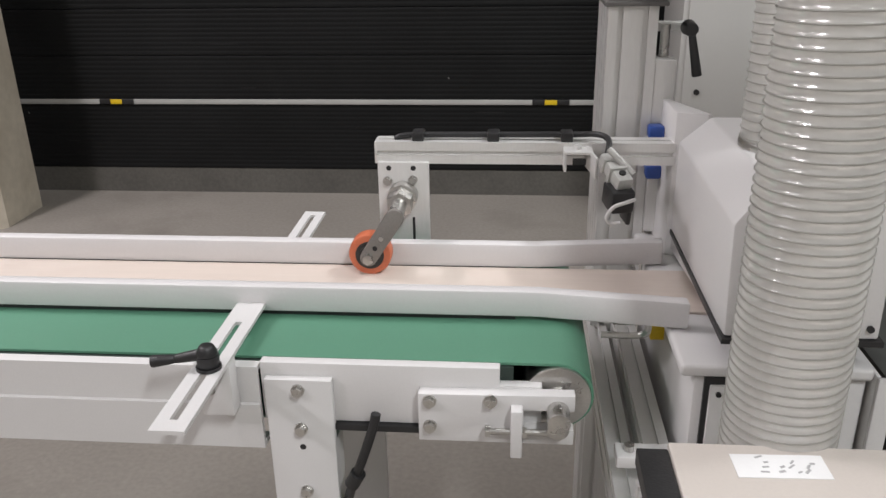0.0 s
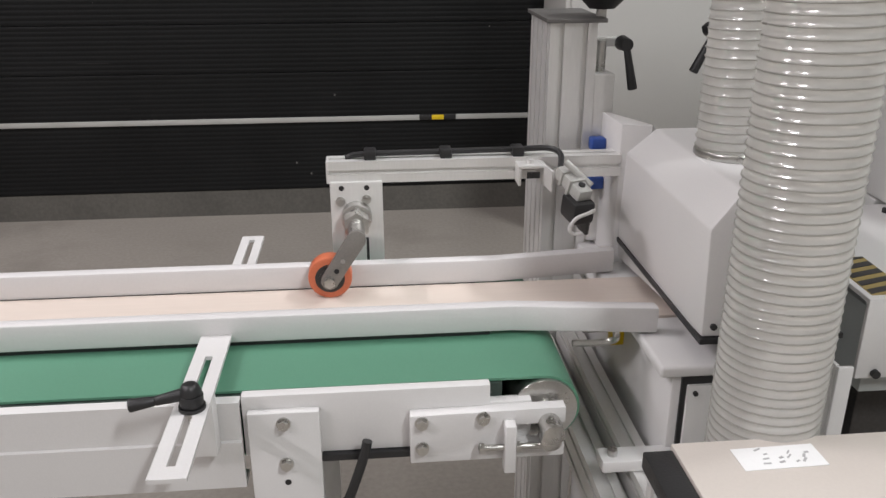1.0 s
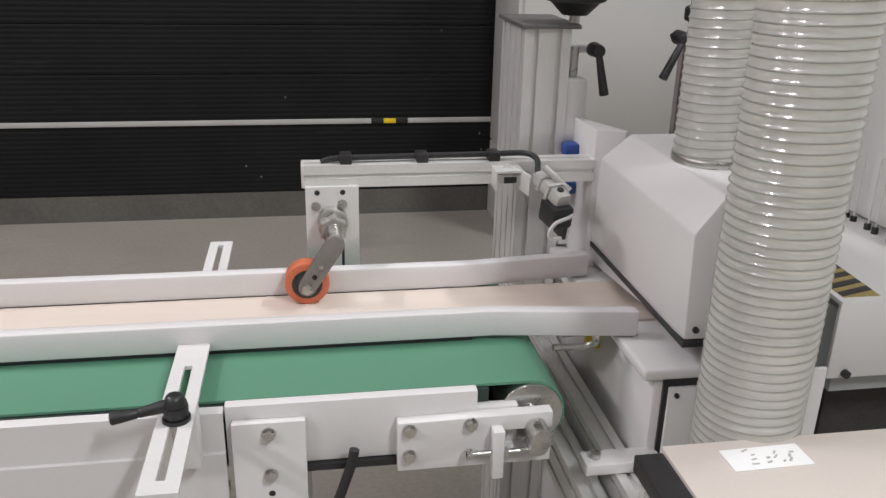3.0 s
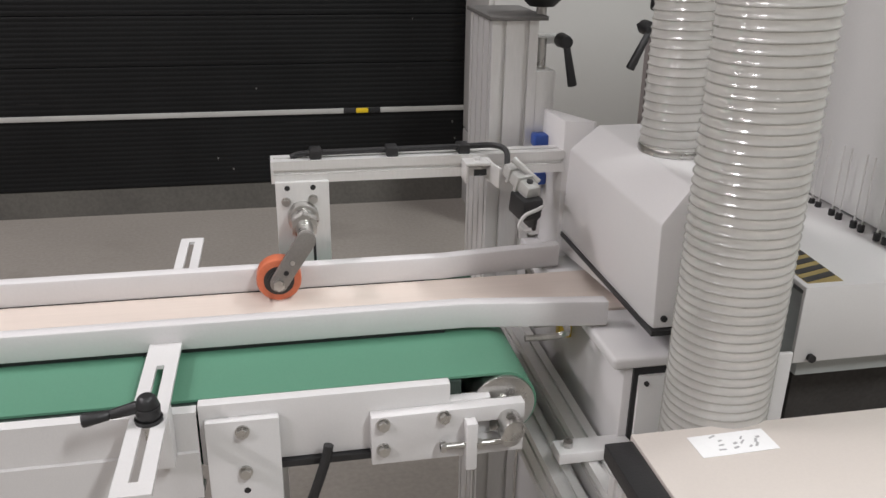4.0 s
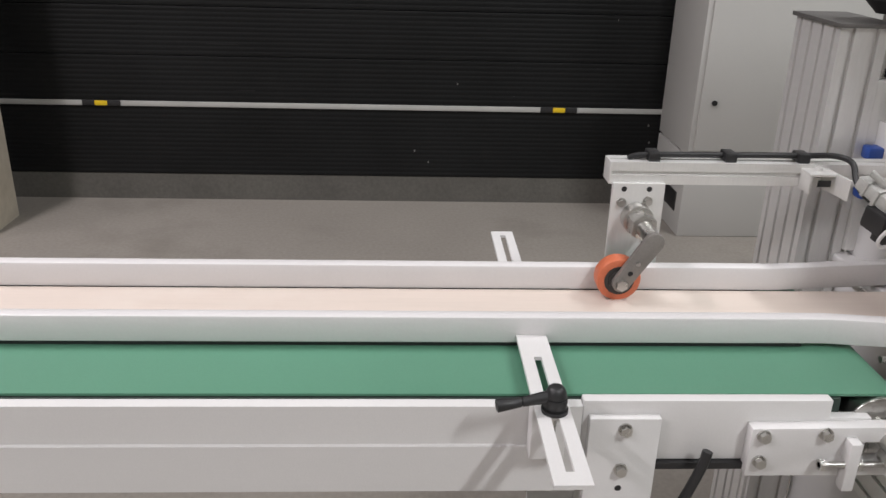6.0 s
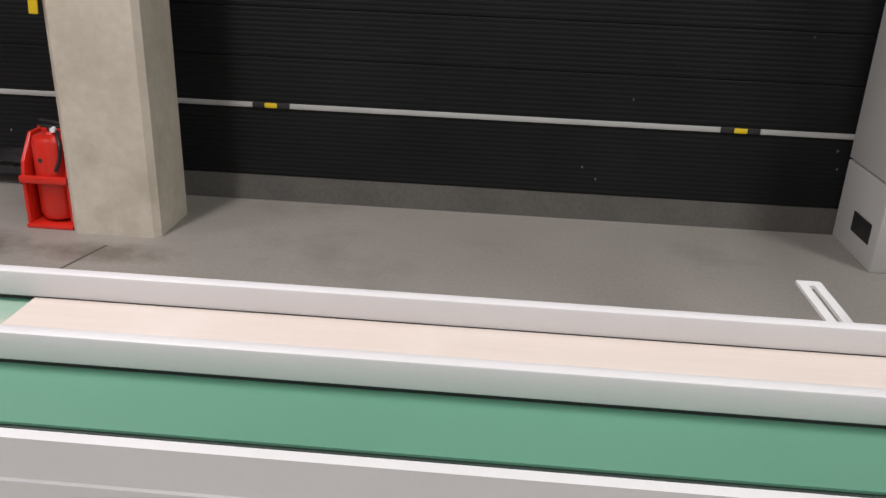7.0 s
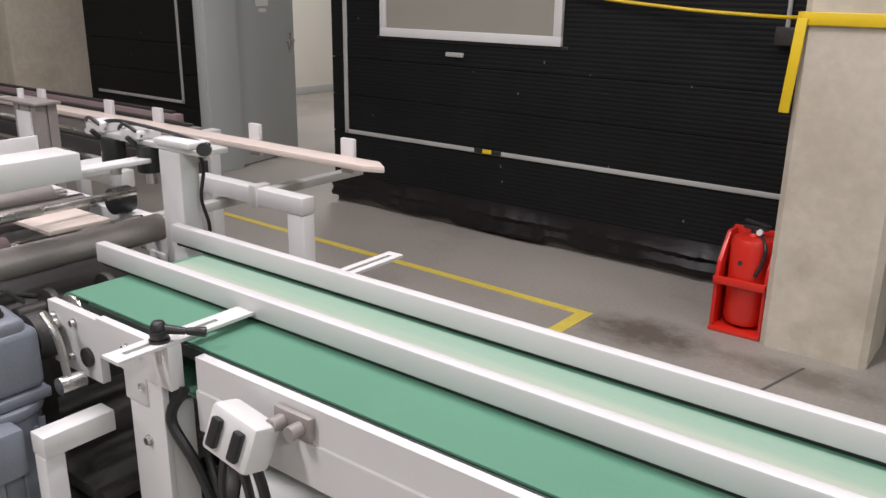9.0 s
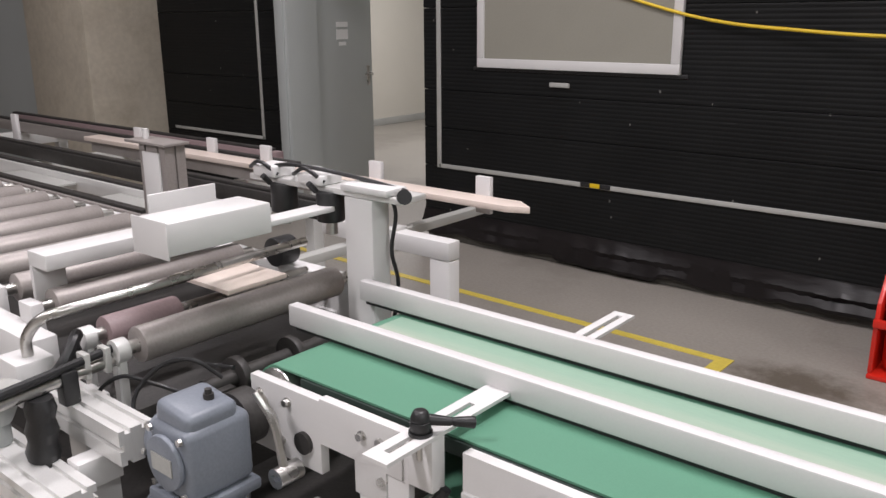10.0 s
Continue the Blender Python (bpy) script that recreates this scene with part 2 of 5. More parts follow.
def hose_material():
    """Clear, slightly milky plastic: see-through with a sharp gloss."""
    m = bpy.data.materials.new("clear_hose_wall")
    m.use_nodes = True
    n, l = m.node_tree.nodes, m.node_tree.links
    n.remove(n["Principled BSDF"])
    out = n["Material Output"]
    clear, milk, gloss = n.new("ShaderNodeBsdfTransparent"), n.new("ShaderNodeBsdfDiffuse"), n.new("ShaderNodeBsdfGlossy")
    clear.inputs["Color"].default_value = (0.95, 0.95, 0.93, 1)
    milk.inputs["Color"].default_value = (0.95, 0.94, 0.91, 1)
    gloss.inputs["Roughness"].default_value = 0.14
    no, co, mr = n.new("ShaderNodeTexNoise"), n.new("ShaderNodeTexCoord"), n.new("ShaderNodeMapRange")
    no.inputs["Scale"].default_value, no.inputs["Detail"].default_value = 11, 5
    l.new(co.outputs["Object"], no.inputs["Vector"])
    mr.inputs["From Min"].default_value, mr.inputs["From Max"].default_value = 0.3, 0.7
    mr.inputs["To Min"].default_value, mr.inputs["To Max"].default_value = 0.52, 0.74
    l.new(no.outputs["Fac"], mr.inputs["Value"])
    body, full, haze, through_milk = n.new("ShaderNodeMixShader"), n.new("ShaderNodeMixShader"), n.new("ShaderNodeMixShader"), n.new("ShaderNodeBsdfTranslucent")
    through_milk.inputs["Color"].default_value = (0.96, 0.95, 0.92, 1)
    haze.inputs[0].default_value = 0.45
    l.new(milk.outputs[0], haze.inputs[1])
    l.new(through_milk.outputs[0], haze.inputs[2])
    l.new(mr.outputs["Result"], body.inputs[0])
    l.new(clear.outputs[0], body.inputs[1])
    l.new(haze.outputs[0], body.inputs[2])
    full.inputs[0].default_value = 0.24
    l.new(body.outputs[0], full.inputs[1])
    l.new(gloss.outputs[0], full.inputs[2])
    l.new(full.outputs[0], out.inputs["Surface"])
    return m


M_HOSE = hose_material()
M_WIRE = material("hose_spiral_wire", (0.29, 0.285, 0.26), 0.3, 0.0, 0.1, 20, 200, 0.0)


# ---- mesh helpers ----
ROOT = {}


def thing(name, x, y, z, label, category, group="", kind=""):
    ob = new(name)
    ob.empty_display_size = 0.05
    ob.location = (x, y, z)
    ROOT[ob] = Vector((x, y, z))
    return tagged(ob, label, category, group, kind)


def finish(bm, mat, name, smooth=True):
    bmesh.ops.recalc_face_normals(bm, faces=bm.faces)
    me = bpy.data.meshes.new(name)
    bm.to_mesh(me)
    bm.free()
    me.materials.append(mat)
    if smooth:
        me.polygons.foreach_set("use_smooth", [True] * len(me.polygons))
        me.set_sharp_from_angle(angle=radians(32))
    return me


def part(name, bm, mat, parent, label="", smooth=True):
    bmesh.ops.translate(bm, vec=-ROOT[parent], verts=bm.verts)
    ob = new(name, finish(bm, mat, name, smooth))
    ob.parent = parent
    ROOT[ob] = ROOT[parent]
    return tagged(ob, label)


def structure(name, bm, mat, label, category):
    ob = new(name, finish(bm, mat, name))
    ROOT[ob] = Vector((0, 0, 0))
    return tagged(ob, label, category, kind="structure")


def box(x0, x1, y0, y1, z0, z1, bevel=0.002, seg=2):
    bm = bmesh.new()
    bmesh.ops.create_cube(bm, size=1, matrix=Matrix.Translation(((x0 + x1) / 2, (y0 + y1) / 2, (z0 + z1) / 2)) @ Matrix.Diagonal((x1 - x0, y1 - y0, z1 - z0, 1)))
    if bevel:
        bmesh.ops.bevel(bm, geom=list(bm.edges), offset=bevel, segments=seg, affect="EDGES", profile=0.5)
    return bm


def join(*bms):
    out = bms[0]
    for b in bms[1:]:
        me = bpy.data.meshes.new("tmp")
        b.to_mesh(me)
        b.free()
        out.from_mesh(me)
        bpy.data.meshes.remove(me)
    return out


def cyl(p0, p1, r, n=24, r1=None, bevel=0.0):
    p0, p1 = Vector(p0), Vector(p1)
    d = p1 - p0
    bm = bmesh.new()
    m = Matrix.Translation((p0 + p1) / 2) @ d.to_track_quat("Z", "Y").to_matrix().to_4x4()
    bmesh.ops.create_cone(bm, cap_ends=True, segments=n, radius1=r, radius2=r if r1 is None else r1, depth=d.length, matrix=m)
    if bevel:
        caps = [e for e in bm.edges if any(len(f.verts) > 4 for f in e.link_faces)]
        bmesh.ops.bevel(bm, geom=caps, offset=bevel, segments=2, affect="EDGES", profile=0.5)
    return bm


def prism(outline, axis, a0, a1, bevel=0.0):
    """An outline in the two other axes, pushed along axis from a0 to a1."""
    def at(p, a):
        return {"x": (a, p[0], p[1]), "y": (p[0], a, p[1]), "z": (p[0], p[1], a)}[axis]
    bm = bmesh.new()
    lo, hi = [bm.verts.new(at(p, a0)) for p in outline], [bm.verts.new(at(p, a1)) for p in outline]
    bm.faces.new(lo)
    bm.faces.new(hi)
    k = len(outline)
    for i in range(k):
        bm.faces.new((lo[i], lo[(i + 1) % k], hi[(i + 1) % k], hi[i]))
    bmesh.ops.recalc_face_normals(bm, faces=bm.faces)
    if bevel:
        bmesh.ops.bevel(bm, geom=list(bm.edges), offset=bevel, segments=2, affect="EDGES", profile=0.5)
    return bm


def tube(points, r, n=10, steps=6):
    """A round cable through the given points."""
    pts = [Vector(p) for p in points]
    ext = [2 * pts[0] - pts[1], *pts, 2 * pts[-1] - pts[-2]]
    path = []
    for i in range(1, len(ext) - 2):
        a, b, c, d = ext[i - 1:i + 3]
        for s in range(steps):
            u = s / steps
            path.append(0.5 * (2 * b + (c - a) * u + (2 * a - 5 * b + 4 * c - d) * u * u + (3 * b - a - 3 * c + d) * u ** 3))
    path.append(pts[-1])
    bm, rings = bmesh.new(), []
    side = None
    for i, p in enumerate(path):
        d = (path[min(i + 1, len(path) - 1)] - path[max(i - 1, 0)]).normalized()
        side = d.orthogonal().normalized() if side is None else (side - d * side.dot(d)).normalized()
        up = d.cross(side)
        rings.append([bm.verts.new(p + r * (math.cos(2 * math.pi * k / n) * side + math.sin(2 * math.pi * k / n) * up)) for k in range(n)])
    for a, b in zip(rings, rings[1:]):
        for k in range(n):
            bm.faces.new((a[k], a[(k + 1) % n], b[(k + 1) % n], b[k]))
    bm.faces.new(rings[0][::-1])
    bm.faces.new(rings[-1])
    return bm


def turned(bm, m):
    bmesh.ops.transform(bm, matrix=m, verts=bm.verts)
    return bm


def about(x, y, z, rx=0, ry=0, rz=0):
    return Matrix.Translation((x, y, z)) @ pose(0, 0, 0, rx, ry, rz) @ Matrix.Translation((-x, -y, -z))


def extrusion(axis, a0, a1, u0, u1, v0, v1, g=0.010, d=0.006, nu=1, nv=1):
    """A slotted aluminium profile along axis; nu and nv grooves on its sides."""
    us = [(u0 + (u1 - u0) * (2 * i + 1) / (2 * nu)) for i in range(nu)]
    vs = [(v0 + (v1 - v0) * (2 * i + 1) / (2 * nv)) for i in range(nv)]
    h = g / 2
    o = [(u0, v0)]
    for u in us:
        o += [(u - h, v0), (u - h, v0 + d), (u + h, v0 + d), (u + h, v0)]
    o.append((u1, v0))
    for v in vs:
        o += [(u1, v - h), (u1 - d, v - h), (u1 - d, v + h), (u1, v + h)]
    o.append((u1, v1))
    for u in us[::-1]:
        o += [(u + h, v1), (u + h, v1 - d), (u - h, v1 - d), (u - h, v1)]
    o.append((u0, v1))
    for v in vs[::-1]:
        o += [(u0, v + h), (u0 + d, v + h), (u0 + d, v - h), (u0, v - h)]
    return prism(o, axis, a0, a1)


def bolt(x, y, z, parent, r=0.0082):
    """A hexagon bolt with its washer, on a face that looks to -y."""
    part("bolt", join(cyl((x, y, z), (x, y - 0.003, z), r * 1.25, 20), cyl((x, y - 0.003, z), (x, y - 0.010, z), r, 6)), M_STEEL, parent, "steel hexagon bolt")


# ---- the hall ----
bm = bmesh.new()
bmesh.ops.create_grid(bm, x_segments=40, y_segments=40, size=1, matrix=Matrix.Translation((-3, 2.0, 0)) @ Matrix.Diagonal((11, 10, 1, 1)))
structure("floor", bm, M_FLOOR, "worn grey concrete hall floor with stains", "floor")
WALL_Y = 3.62
DOOR_X0, DOOR_X1 = -7.32, -5.97
wall = structure("wall_north", join(box(-14, DOOR_X0 - 0.14, WALL_Y + 0.02, WALL_Y + 0.24, 0, 4.6, 0), box(DOOR_X1, 8, WALL_Y + 0.02, WALL_Y + 0.24, 0, 4.6, 0),
                                    box(DOOR_X0 - 0.14, DOOR_X1, WALL_Y + 0.02, WALL_Y + 0.24, 2.15, 4.6, 0)), M_HALL, "long hall wall behind the dock doors", "wall")
structure("wall_east", box(7.8, 8.0, -6, WALL_Y, 0, 4.6, 0), M_HALL, "plain hall wall", "wall")
structure("wall_south", box(-14, 8, -6.2, -6, 0, 4.6, 0), M_HALL, "plain hall wall", "wall")
structure("wall_west", box(-14.2, -14, -6, 12, 0, 4.6, 0), M_HALL, "plain hall wall", "wall")
structure("ceiling", box(-14, 8, -6.2, 12, 4.6, 4.8, 0), M_HALL, "plain hall ceiling", "ceiling")
structure("wall_corridor", join(box(-10.75, -10.6, WALL_Y + 0.26, 12, 0.0, 4.6, 0)), M_PLASTER, "white plastered corridor wall beyond the open door", "wall")
structure("wall_corridor_end", box(-10.6, -4, 11.8, 12, 0, 4.6, 0), M_PLASTER, "white plastered corridor end wall", "wall")
structure("wall_corridor_side", box(-4.2, -4, WALL_Y + 0.26, 11.8, 0, 4.6, 0), M_PLASTER, "white plastered corridor wall", "wall")
structure("baseboard", box(-10.598, -10.58, WALL_Y + 0.3, 11.8, 0, 0.10, 0.004), M_STRIP, "grey corridor baseboard", "baseboard")


def column(x0, x1, y0, y1, label):
    c = 0.028
    o = [(x0 + c, y0), (x1 - c, y0), (x1, y0 + c), (x1, y1 - c), (x1 - c, y1), (x0 + c, y1), (x0, y1 - c), (x0, y0 + c)]
    bm = prism(o, "z", 0, 4.6)
    return structure("column", bm, M_CONC, label, "column")


column(-2.70, -2.262, 2.925, 3.31, "square cast concrete column with chamfered worn edges")
structure("wall_pier", box(-10.15, -9.085, 2.89, WALL_Y, 0, 4.6, 0.015), M_CONC, "wide concrete pier with brown stains", "wall")
structure("door_frame", box(-10.42, -10.16, 3.05, WALL_Y, 0, 2.4, 0.006), M_BROWN, "dark brown door frame", "door frame")
structure("wall_grey_panel", box(-13.9, -10.425, 3.15, WALL_Y, 0, 2.6, 0.006), M_GREY_DOOR, "grey closed roller door", "door")


def rib_sheet(x0, x1, z0, z1, y, pitch=0.026, depth=0.0015):
    """A door panel with fine level ribs."""
    k = max(2, round((z1 - z0) / pitch))
    o = [(y + 0.04, z0)]
    for i in range(k):
        a, b = z0 + (z1 - z0) * i / k, z0 + (z1 - z0) * (i + 1) / k
        o += [(y + depth, a + 0.001), (y, a + (b - a) * 0.25), (y, a + (b - a) * 0.8), (y + depth, b - 0.001)]
    o.append((y + 0.04, z1))
    return prism(o, "x", x0, x1)


def dock_door(name, x0, x1, label, base=0.14, joints=(0.52, 0.78, 1.03, 1.55, 2.07, 2.6)):
    ob = thing(name, (x0 + x1) / 2, WALL_Y, 0, label, "dock door", kind="structure")
    z = base
    for top in joints:
        part("panel", rib_sheet(x0, x1, z, top - 0.0025, WALL_Y - 0.035), M_BLACK_DOOR, ob)
        z = top
    return ob


def marker(door, x):
    part("marker_sleeve", box(x - 0.10, x + 0.10, WALL_Y - 0.051, WALL_Y - 0.036, 0.513, 0.541, 0.004), M_BLACK, door, "black sleeve on the grey trim")
    part("marker_tag", box(x - 0.033, x + 0.033, WALL_Y - 0.056, WALL_Y - 0.0505, 0.515, 0.541, 0.003), M_YELLOW2, door, "small yellow reflective tag")


right_door = dock_door("door_1", -2.672, 5.2, "black ribbed sectional dock door with a grey level trim")
part("seal", prism([(WALL_Y - 0.05, 0.0), (WALL_Y - 0.03, 0.138), (WALL_Y, 0.138), (WALL_Y, 0.0)], "x", -2.672, 5.2), M_SEAL, right_door, "grey rubber bottom seal")
part("trim", box(-2.672, 5.2, WALL_Y - 0.046, WALL_Y - 0.036, 0.512, 0.540, 0.004), M_STRIP, right_door, "pale grey trim strip")
for mx in (-1.877, 0.55, 2.95):
    marker(right_door, mx)

left_door = dock_door("door_2", -5.95, -2.68, "black ribbed sectional dock door with a framed window and torn foil skirt", 0.16)
part("trim", join(box(-5.82, -2.7, WALL_Y - 0.046, WALL_Y - 0.036, 0.510, 0.538, 0.004), box(-5.835, -5.80, WALL_Y - 0.046, WALL_Y - 0.036, 0.510, 2.5, 0.004)), M_STRIP, left_door, "pale grey trim strip with a corner")
marker(left_door, -4.62)
part("handle", box(-4.955, -4.82, WALL_Y - 0.052, WALL_Y - 0.036, 1.085, 1.112, 0.005), M_STRIP, left_door, "small white finger grip")
win = part("window", join(box(-5.49, -4.14, WALL_Y - 0.06, WALL_Y - 0.03, 1.185, 1.240, 0.004), box(-5.49, -5.437, WALL_Y - 0.06, WALL_Y - 0.03, 1.2405, 2.03, 0.004),
                          box(-4.193, -4.14, WALL_Y - 0.06, WALL_Y - 0.03, 1.2405, 2.03, 0.004), box(-5.49, -4.14, WALL_Y - 0.06, WALL_Y - 0.03, 2.0305, 2.1, 0.004)), M_WHITE, left_door, "white window frame")
part("pane", box(-5.44, -4.19, WALL_Y - 0.050, WALL_Y - 0.040, 1.235, 2.035, 0), M_PANE, win, "dull frosted pane")
part("dark_gasket", box(-5.53, -4.10, WALL_Y - 0.043, WALL_Y - 0.0345, 1.165, 1.187, 0.003), M_BLACK, left_door)
part("seal", prism([(WALL_Y - 0.008, 0.0), (WALL_Y - 0.008, 0.158), (WALL_Y + 0.018, 0.158), (WALL_Y + 0.018, 0.0)], "x", -5.95, -2.68), M_SEAL, left_door, "grey rubber bottom seal")
bm = bmesh.new()
rnd = random.Random(4)
cols = []
for i in range(150):
    x = -5.955 + 3.265 * i / 149
    lump = max(0.0, noise.noise((x * 1.9, 0.3, 0)) + 0.25) * 0.035 + abs(noise.noise((x * 6.0, 0.9, 0))) * 0.03
    hem = 0.050 + 0.035 * noise.noise((x * 2.6, 4.1, 0)) + 0.02 * noise.noise((x * 9.0, 7.7, 0)) - 0.02 * (x > -4.9) * (x < -4.2)
    hem = max(0.008, hem)
    y = WALL_Y - 0.038
    cols.append([bm.verts.new(p) for p in ((x, y, 0.215), (x, y - 0.006 - 0.3 * lump, 0.17), (x, y - 0.010 - 0.9 * lump, 0.135 + 0.01 * rnd.random()), (x, y - 0.006 - 0.4 * lump, 0.105 + 0.01 * rnd.random()),
                                           (x, y - 0.012 - lump, hem + 0.022), (x, y - 0.008 - 0.8 * lump, hem), (x, y + 0.006, hem + 0.004), (x, y + 0.002, 0.215))])
for a, b in zip(cols, cols[1:]):
    for k in range(8):
        bm.faces.new((a[k], a[(k + 1) % 8], b[(k + 1) % 8], b[k]))
part("skirt", bm, M_SKIRT, left_door, "crumpled black foil skirt with a ragged hem")

far_door = dock_door("door_3", -9.08, -7.47, "black dock door with a pale trim strip", 0.02)
part("trim", join(box(-8.95, -7.67, WALL_Y - 0.046, WALL_Y - 0.036, 0.54, 0.565, 0.004), box(-7.70, -7.67, WALL_Y - 0.046, WALL_Y - 0.036, 0.54, 2.5, 0.004)), M_STRIP, far_door, "pale grey trim strip with a corner")

gdoor = thing("door_4", DOOR_X0, WALL_Y + 0.1, 0, "grey painted steel door standing open into the corridor", "door", kind="structure")
part("jamb", join(box(DOOR_X0 - 0.14, DOOR_X0, WALL_Y - 0.05, WALL_Y + 0.26, 0, 2.15, 0.004), box(DOOR_X0 - 0.12, DOOR_X0 - 0.03, WALL_Y - 0.062, WALL_Y - 0.048, 0, 2.15, 0.003)), M_GREY_DOOR, gdoor, "grey steel door jamb")
leaf = part("leaf", turned(box(DOOR_X0, DOOR_X0 + 1.02, WALL_Y + 0.06, WALL_Y + 0.11, 0.01, 2.1, 0.004), about(DOOR_X0, WALL_Y + 0.06, 0, 0, 0, 101)), M_GREY_DOOR, gdoor, "flat grey steel leaf")
part("handle", turned(join(cyl((DOOR_X0 + 0.95, WALL_Y + 0.06, 1.02), (DOOR_X0 + 0.95, WALL_Y + 0.01, 1.02), 0.012, 12), box(DOOR_X0 + 0.84, DOOR_X0 + 0.96, WALL_Y, WALL_Y + 0.02, 1.01, 1.03, 0.005), box(DOOR_X0 + 0.93, DOOR_X0 + 0.97, WALL_Y + 0.052, WALL_Y + 0.06, 0.92, 1.09, 0.003)), about(DOOR_X0, WALL_Y + 0.06, 0, 0, 0, 101)), M_STEEL, leaf, "steel lever handle")
part("notice", turned(join(box(DOOR_X0 + 0.5, DOOR_X0 + 0.66, WALL_Y + 0.054, WALL_Y + 0.0585, 1.32, 1.40, 0), box(DOOR_X0 + 0.5, DOOR_X0 + 0.66, WALL_Y + 0.054, WALL_Y + 0.0585, 1.42, 1.46, 0), box(DOOR_X0 + 0.53, DOOR_X0 + 0.63, WALL_Y + 0.054, WALL_Y + 0.0585, 1.27, 1.30, 0)), about(DOOR_X0, WALL_Y + 0.06, 0, 0, 0, 101)), M_PAPER, leaf, "white unreadable marking")

line = structure("floor_marking", join(box(-6.6, -3.44, 2.735, 2.785, 0.0, 0.0035, 0), box(-3.51, -3.44, 1.2, 2.735, 0.0, 0.0035, 0)), M_YELLOW, "worn yellow painted floor line with a corner", "floor marking")
line.matrix_world = about(-3.46, 2.74, 0, 0, 0, -1.2)

structure("floor_joint", prism([(-2.476, 2.80), (-2.464, 2.80), (-2.552, 2.44), (-2.564, 2.44)], "z", 0.0, 0.0015), M_SEAL, "dark cracked joint in the concrete floor", "floor joint")

# ---- beside the column ----
ext = thing("fire_extinguisher", -2.82, 3.03, 0, "red fire extinguisher in a red steel floor stand beside the column", "fire extinguisher")
cx, cy = -2.815, 3.068
part("cylinder", join(cyl((cx, cy, 0.030), (cx, cy, 0.452), 0.094, 40, bevel=0.036), cyl((cx, cy, 0.45), (cx, cy, 0.464), 0.03, 24, 0.022)), M_RED, ext, "glossy red steel cylinder")
part("valve", join(cyl((cx, cy, 0.455), (cx, cy, 0.485), 0.018, 16), box(cx - 0.05, cx + 0.06, cy - 0.012, cy + 0.012, 0.48, 0.495, 0.004), turned(box(cx - 0.05, cx + 0.065, cy - 0.010, cy + 0.010, 0.505, 0.517, 0.004), about(cx, cy, 0.5, 0, 8, 0))), M_BLACK, ext, "black valve and squeeze grip")
part("hose", tube([(cx + 0.03, cy - 0.01, 0.47), (cx + 0.075, cy - 0.075, 0.42), (cx + 0.07, cy - 0.082, 0.35), (cx + 0.05, cy - 0.094, 0.29)], 0.009), M_BLACK, ext, "black rubber hose")
side_o = [(2.966, 0.0225), (3.164, 0.0225), (3.164, 0.45), (3.08, 0.45), (2.985, 0.33), (2.966, 0.24)]
for nm, bm in (("stand_base", box(-2.94, -2.706, 2.950, 3.18, 0, 0.022, 0.006)), ("stand_bar", box(-2.94, -2.706, 2.944, 2.966, 0.232, 0.268, 0.005)), ("stand_back", box(-2.94, -2.706, 3.165, 3.18, 0.0225, 0.46, 0.004)),
               ("stand_side", prism(side_o, "x", -2.94, -2.922, 0.003)), ("stand_side", prism(side_o, "x", -2.7205, -2.706, 0.003))):
    part(nm, bm, M_RED, ext, "red sheet steel stand")
part("gauge", cyl((cx + 0.03, cy - 0.02, 0.478), (cx + 0.03, cy - 0.04, 0.478), 0.013, 16), M_PAPER, ext, "small white pressure gauge")
part("stamp", cyl((cx - 0.02, cy - 0.090, 0.34), (cx - 0.02, cy - 0.0945, 0.34), 0.011, 14), M_DARK, ext, "small dark stamp")

hook = thing("yellow_strap", -2.7, 2.92, 1.05, "yellow plastic strap hung round the concrete column", "strap")
part("band", join(box(-2.712, -2.252, 2.909, 2.925, 1.375, 1.425, 0.003), box(-2.716, -2.701, 2.909, 3.33, 1.375, 1.425, 0.003)), M_YELLOW2, hook)
part("tail", prism([(-2.716, 1.40), (-2.675, 1.40), (-2.70, 1.03), (-2.74, 1.03)], "y", 2.90, 2.91, 0.002), M_YELLOW2, hook)
cable = thing("yellow_cable", -3.4, 3.5, 1.4, "yellow cable slung between the column and the dock door", "cable")
part("cable", tube([(-5.0, 3.56, 1.75), (-4.1, 3.55, 1.49), (-3.5, 3.53, 1.415), (-2.95, 3.4, 1.39), (-2.71, 3.1, 1.40)], 0.0085, 8), M_YELLOW2, cable)
sw = thing("door_switch", -2.93, 3.56, 1.25, "small grey switch box with its conduit on the dock door", "switch")
part("box", box(-2.975, -2.885, 3.53, 3.585, 1.255, 1.34, 0.006), M_DARK, sw, "dark grey box")
part("conduit", cyl((-2.93, 3.565, 1.34), (-2.93, 3.565, 2.4), 0.011, 10), M_STRIP, sw, "pale conduit")

cab = thing("control_cabinet", 1.54, 3.34, 0, "tall light grey steel control cabinet on a plinth", "cabinet")
part("body", box(1.11, 1.97, 3.075, 3.57, 0.425, 1.95, 0.006), M_CABINET, cab)
plinth = part("plinth", box(1.11, 1.97, 3.07, 3.57, 0.0, 0.415, 0.006), M_CABINET, cab)
part("vent", box(1.104, 1.12, 3.15, 3.36, 0.11, 0.21, 0.002), M_BLACK, plinth, "black vent opening")
cdoor = part("door", box(1.135, 1.945, 3.062, 3.076, 0.45, 1.92, 0.004), M_CABINET, cab)
for zz in (0.69, 1.5):
    part("lock", cyl((1.20, 3.062, zz), (1.20, 3.052, zz), 0.013, 16), M_BLACK, cdoor, "small black lock")

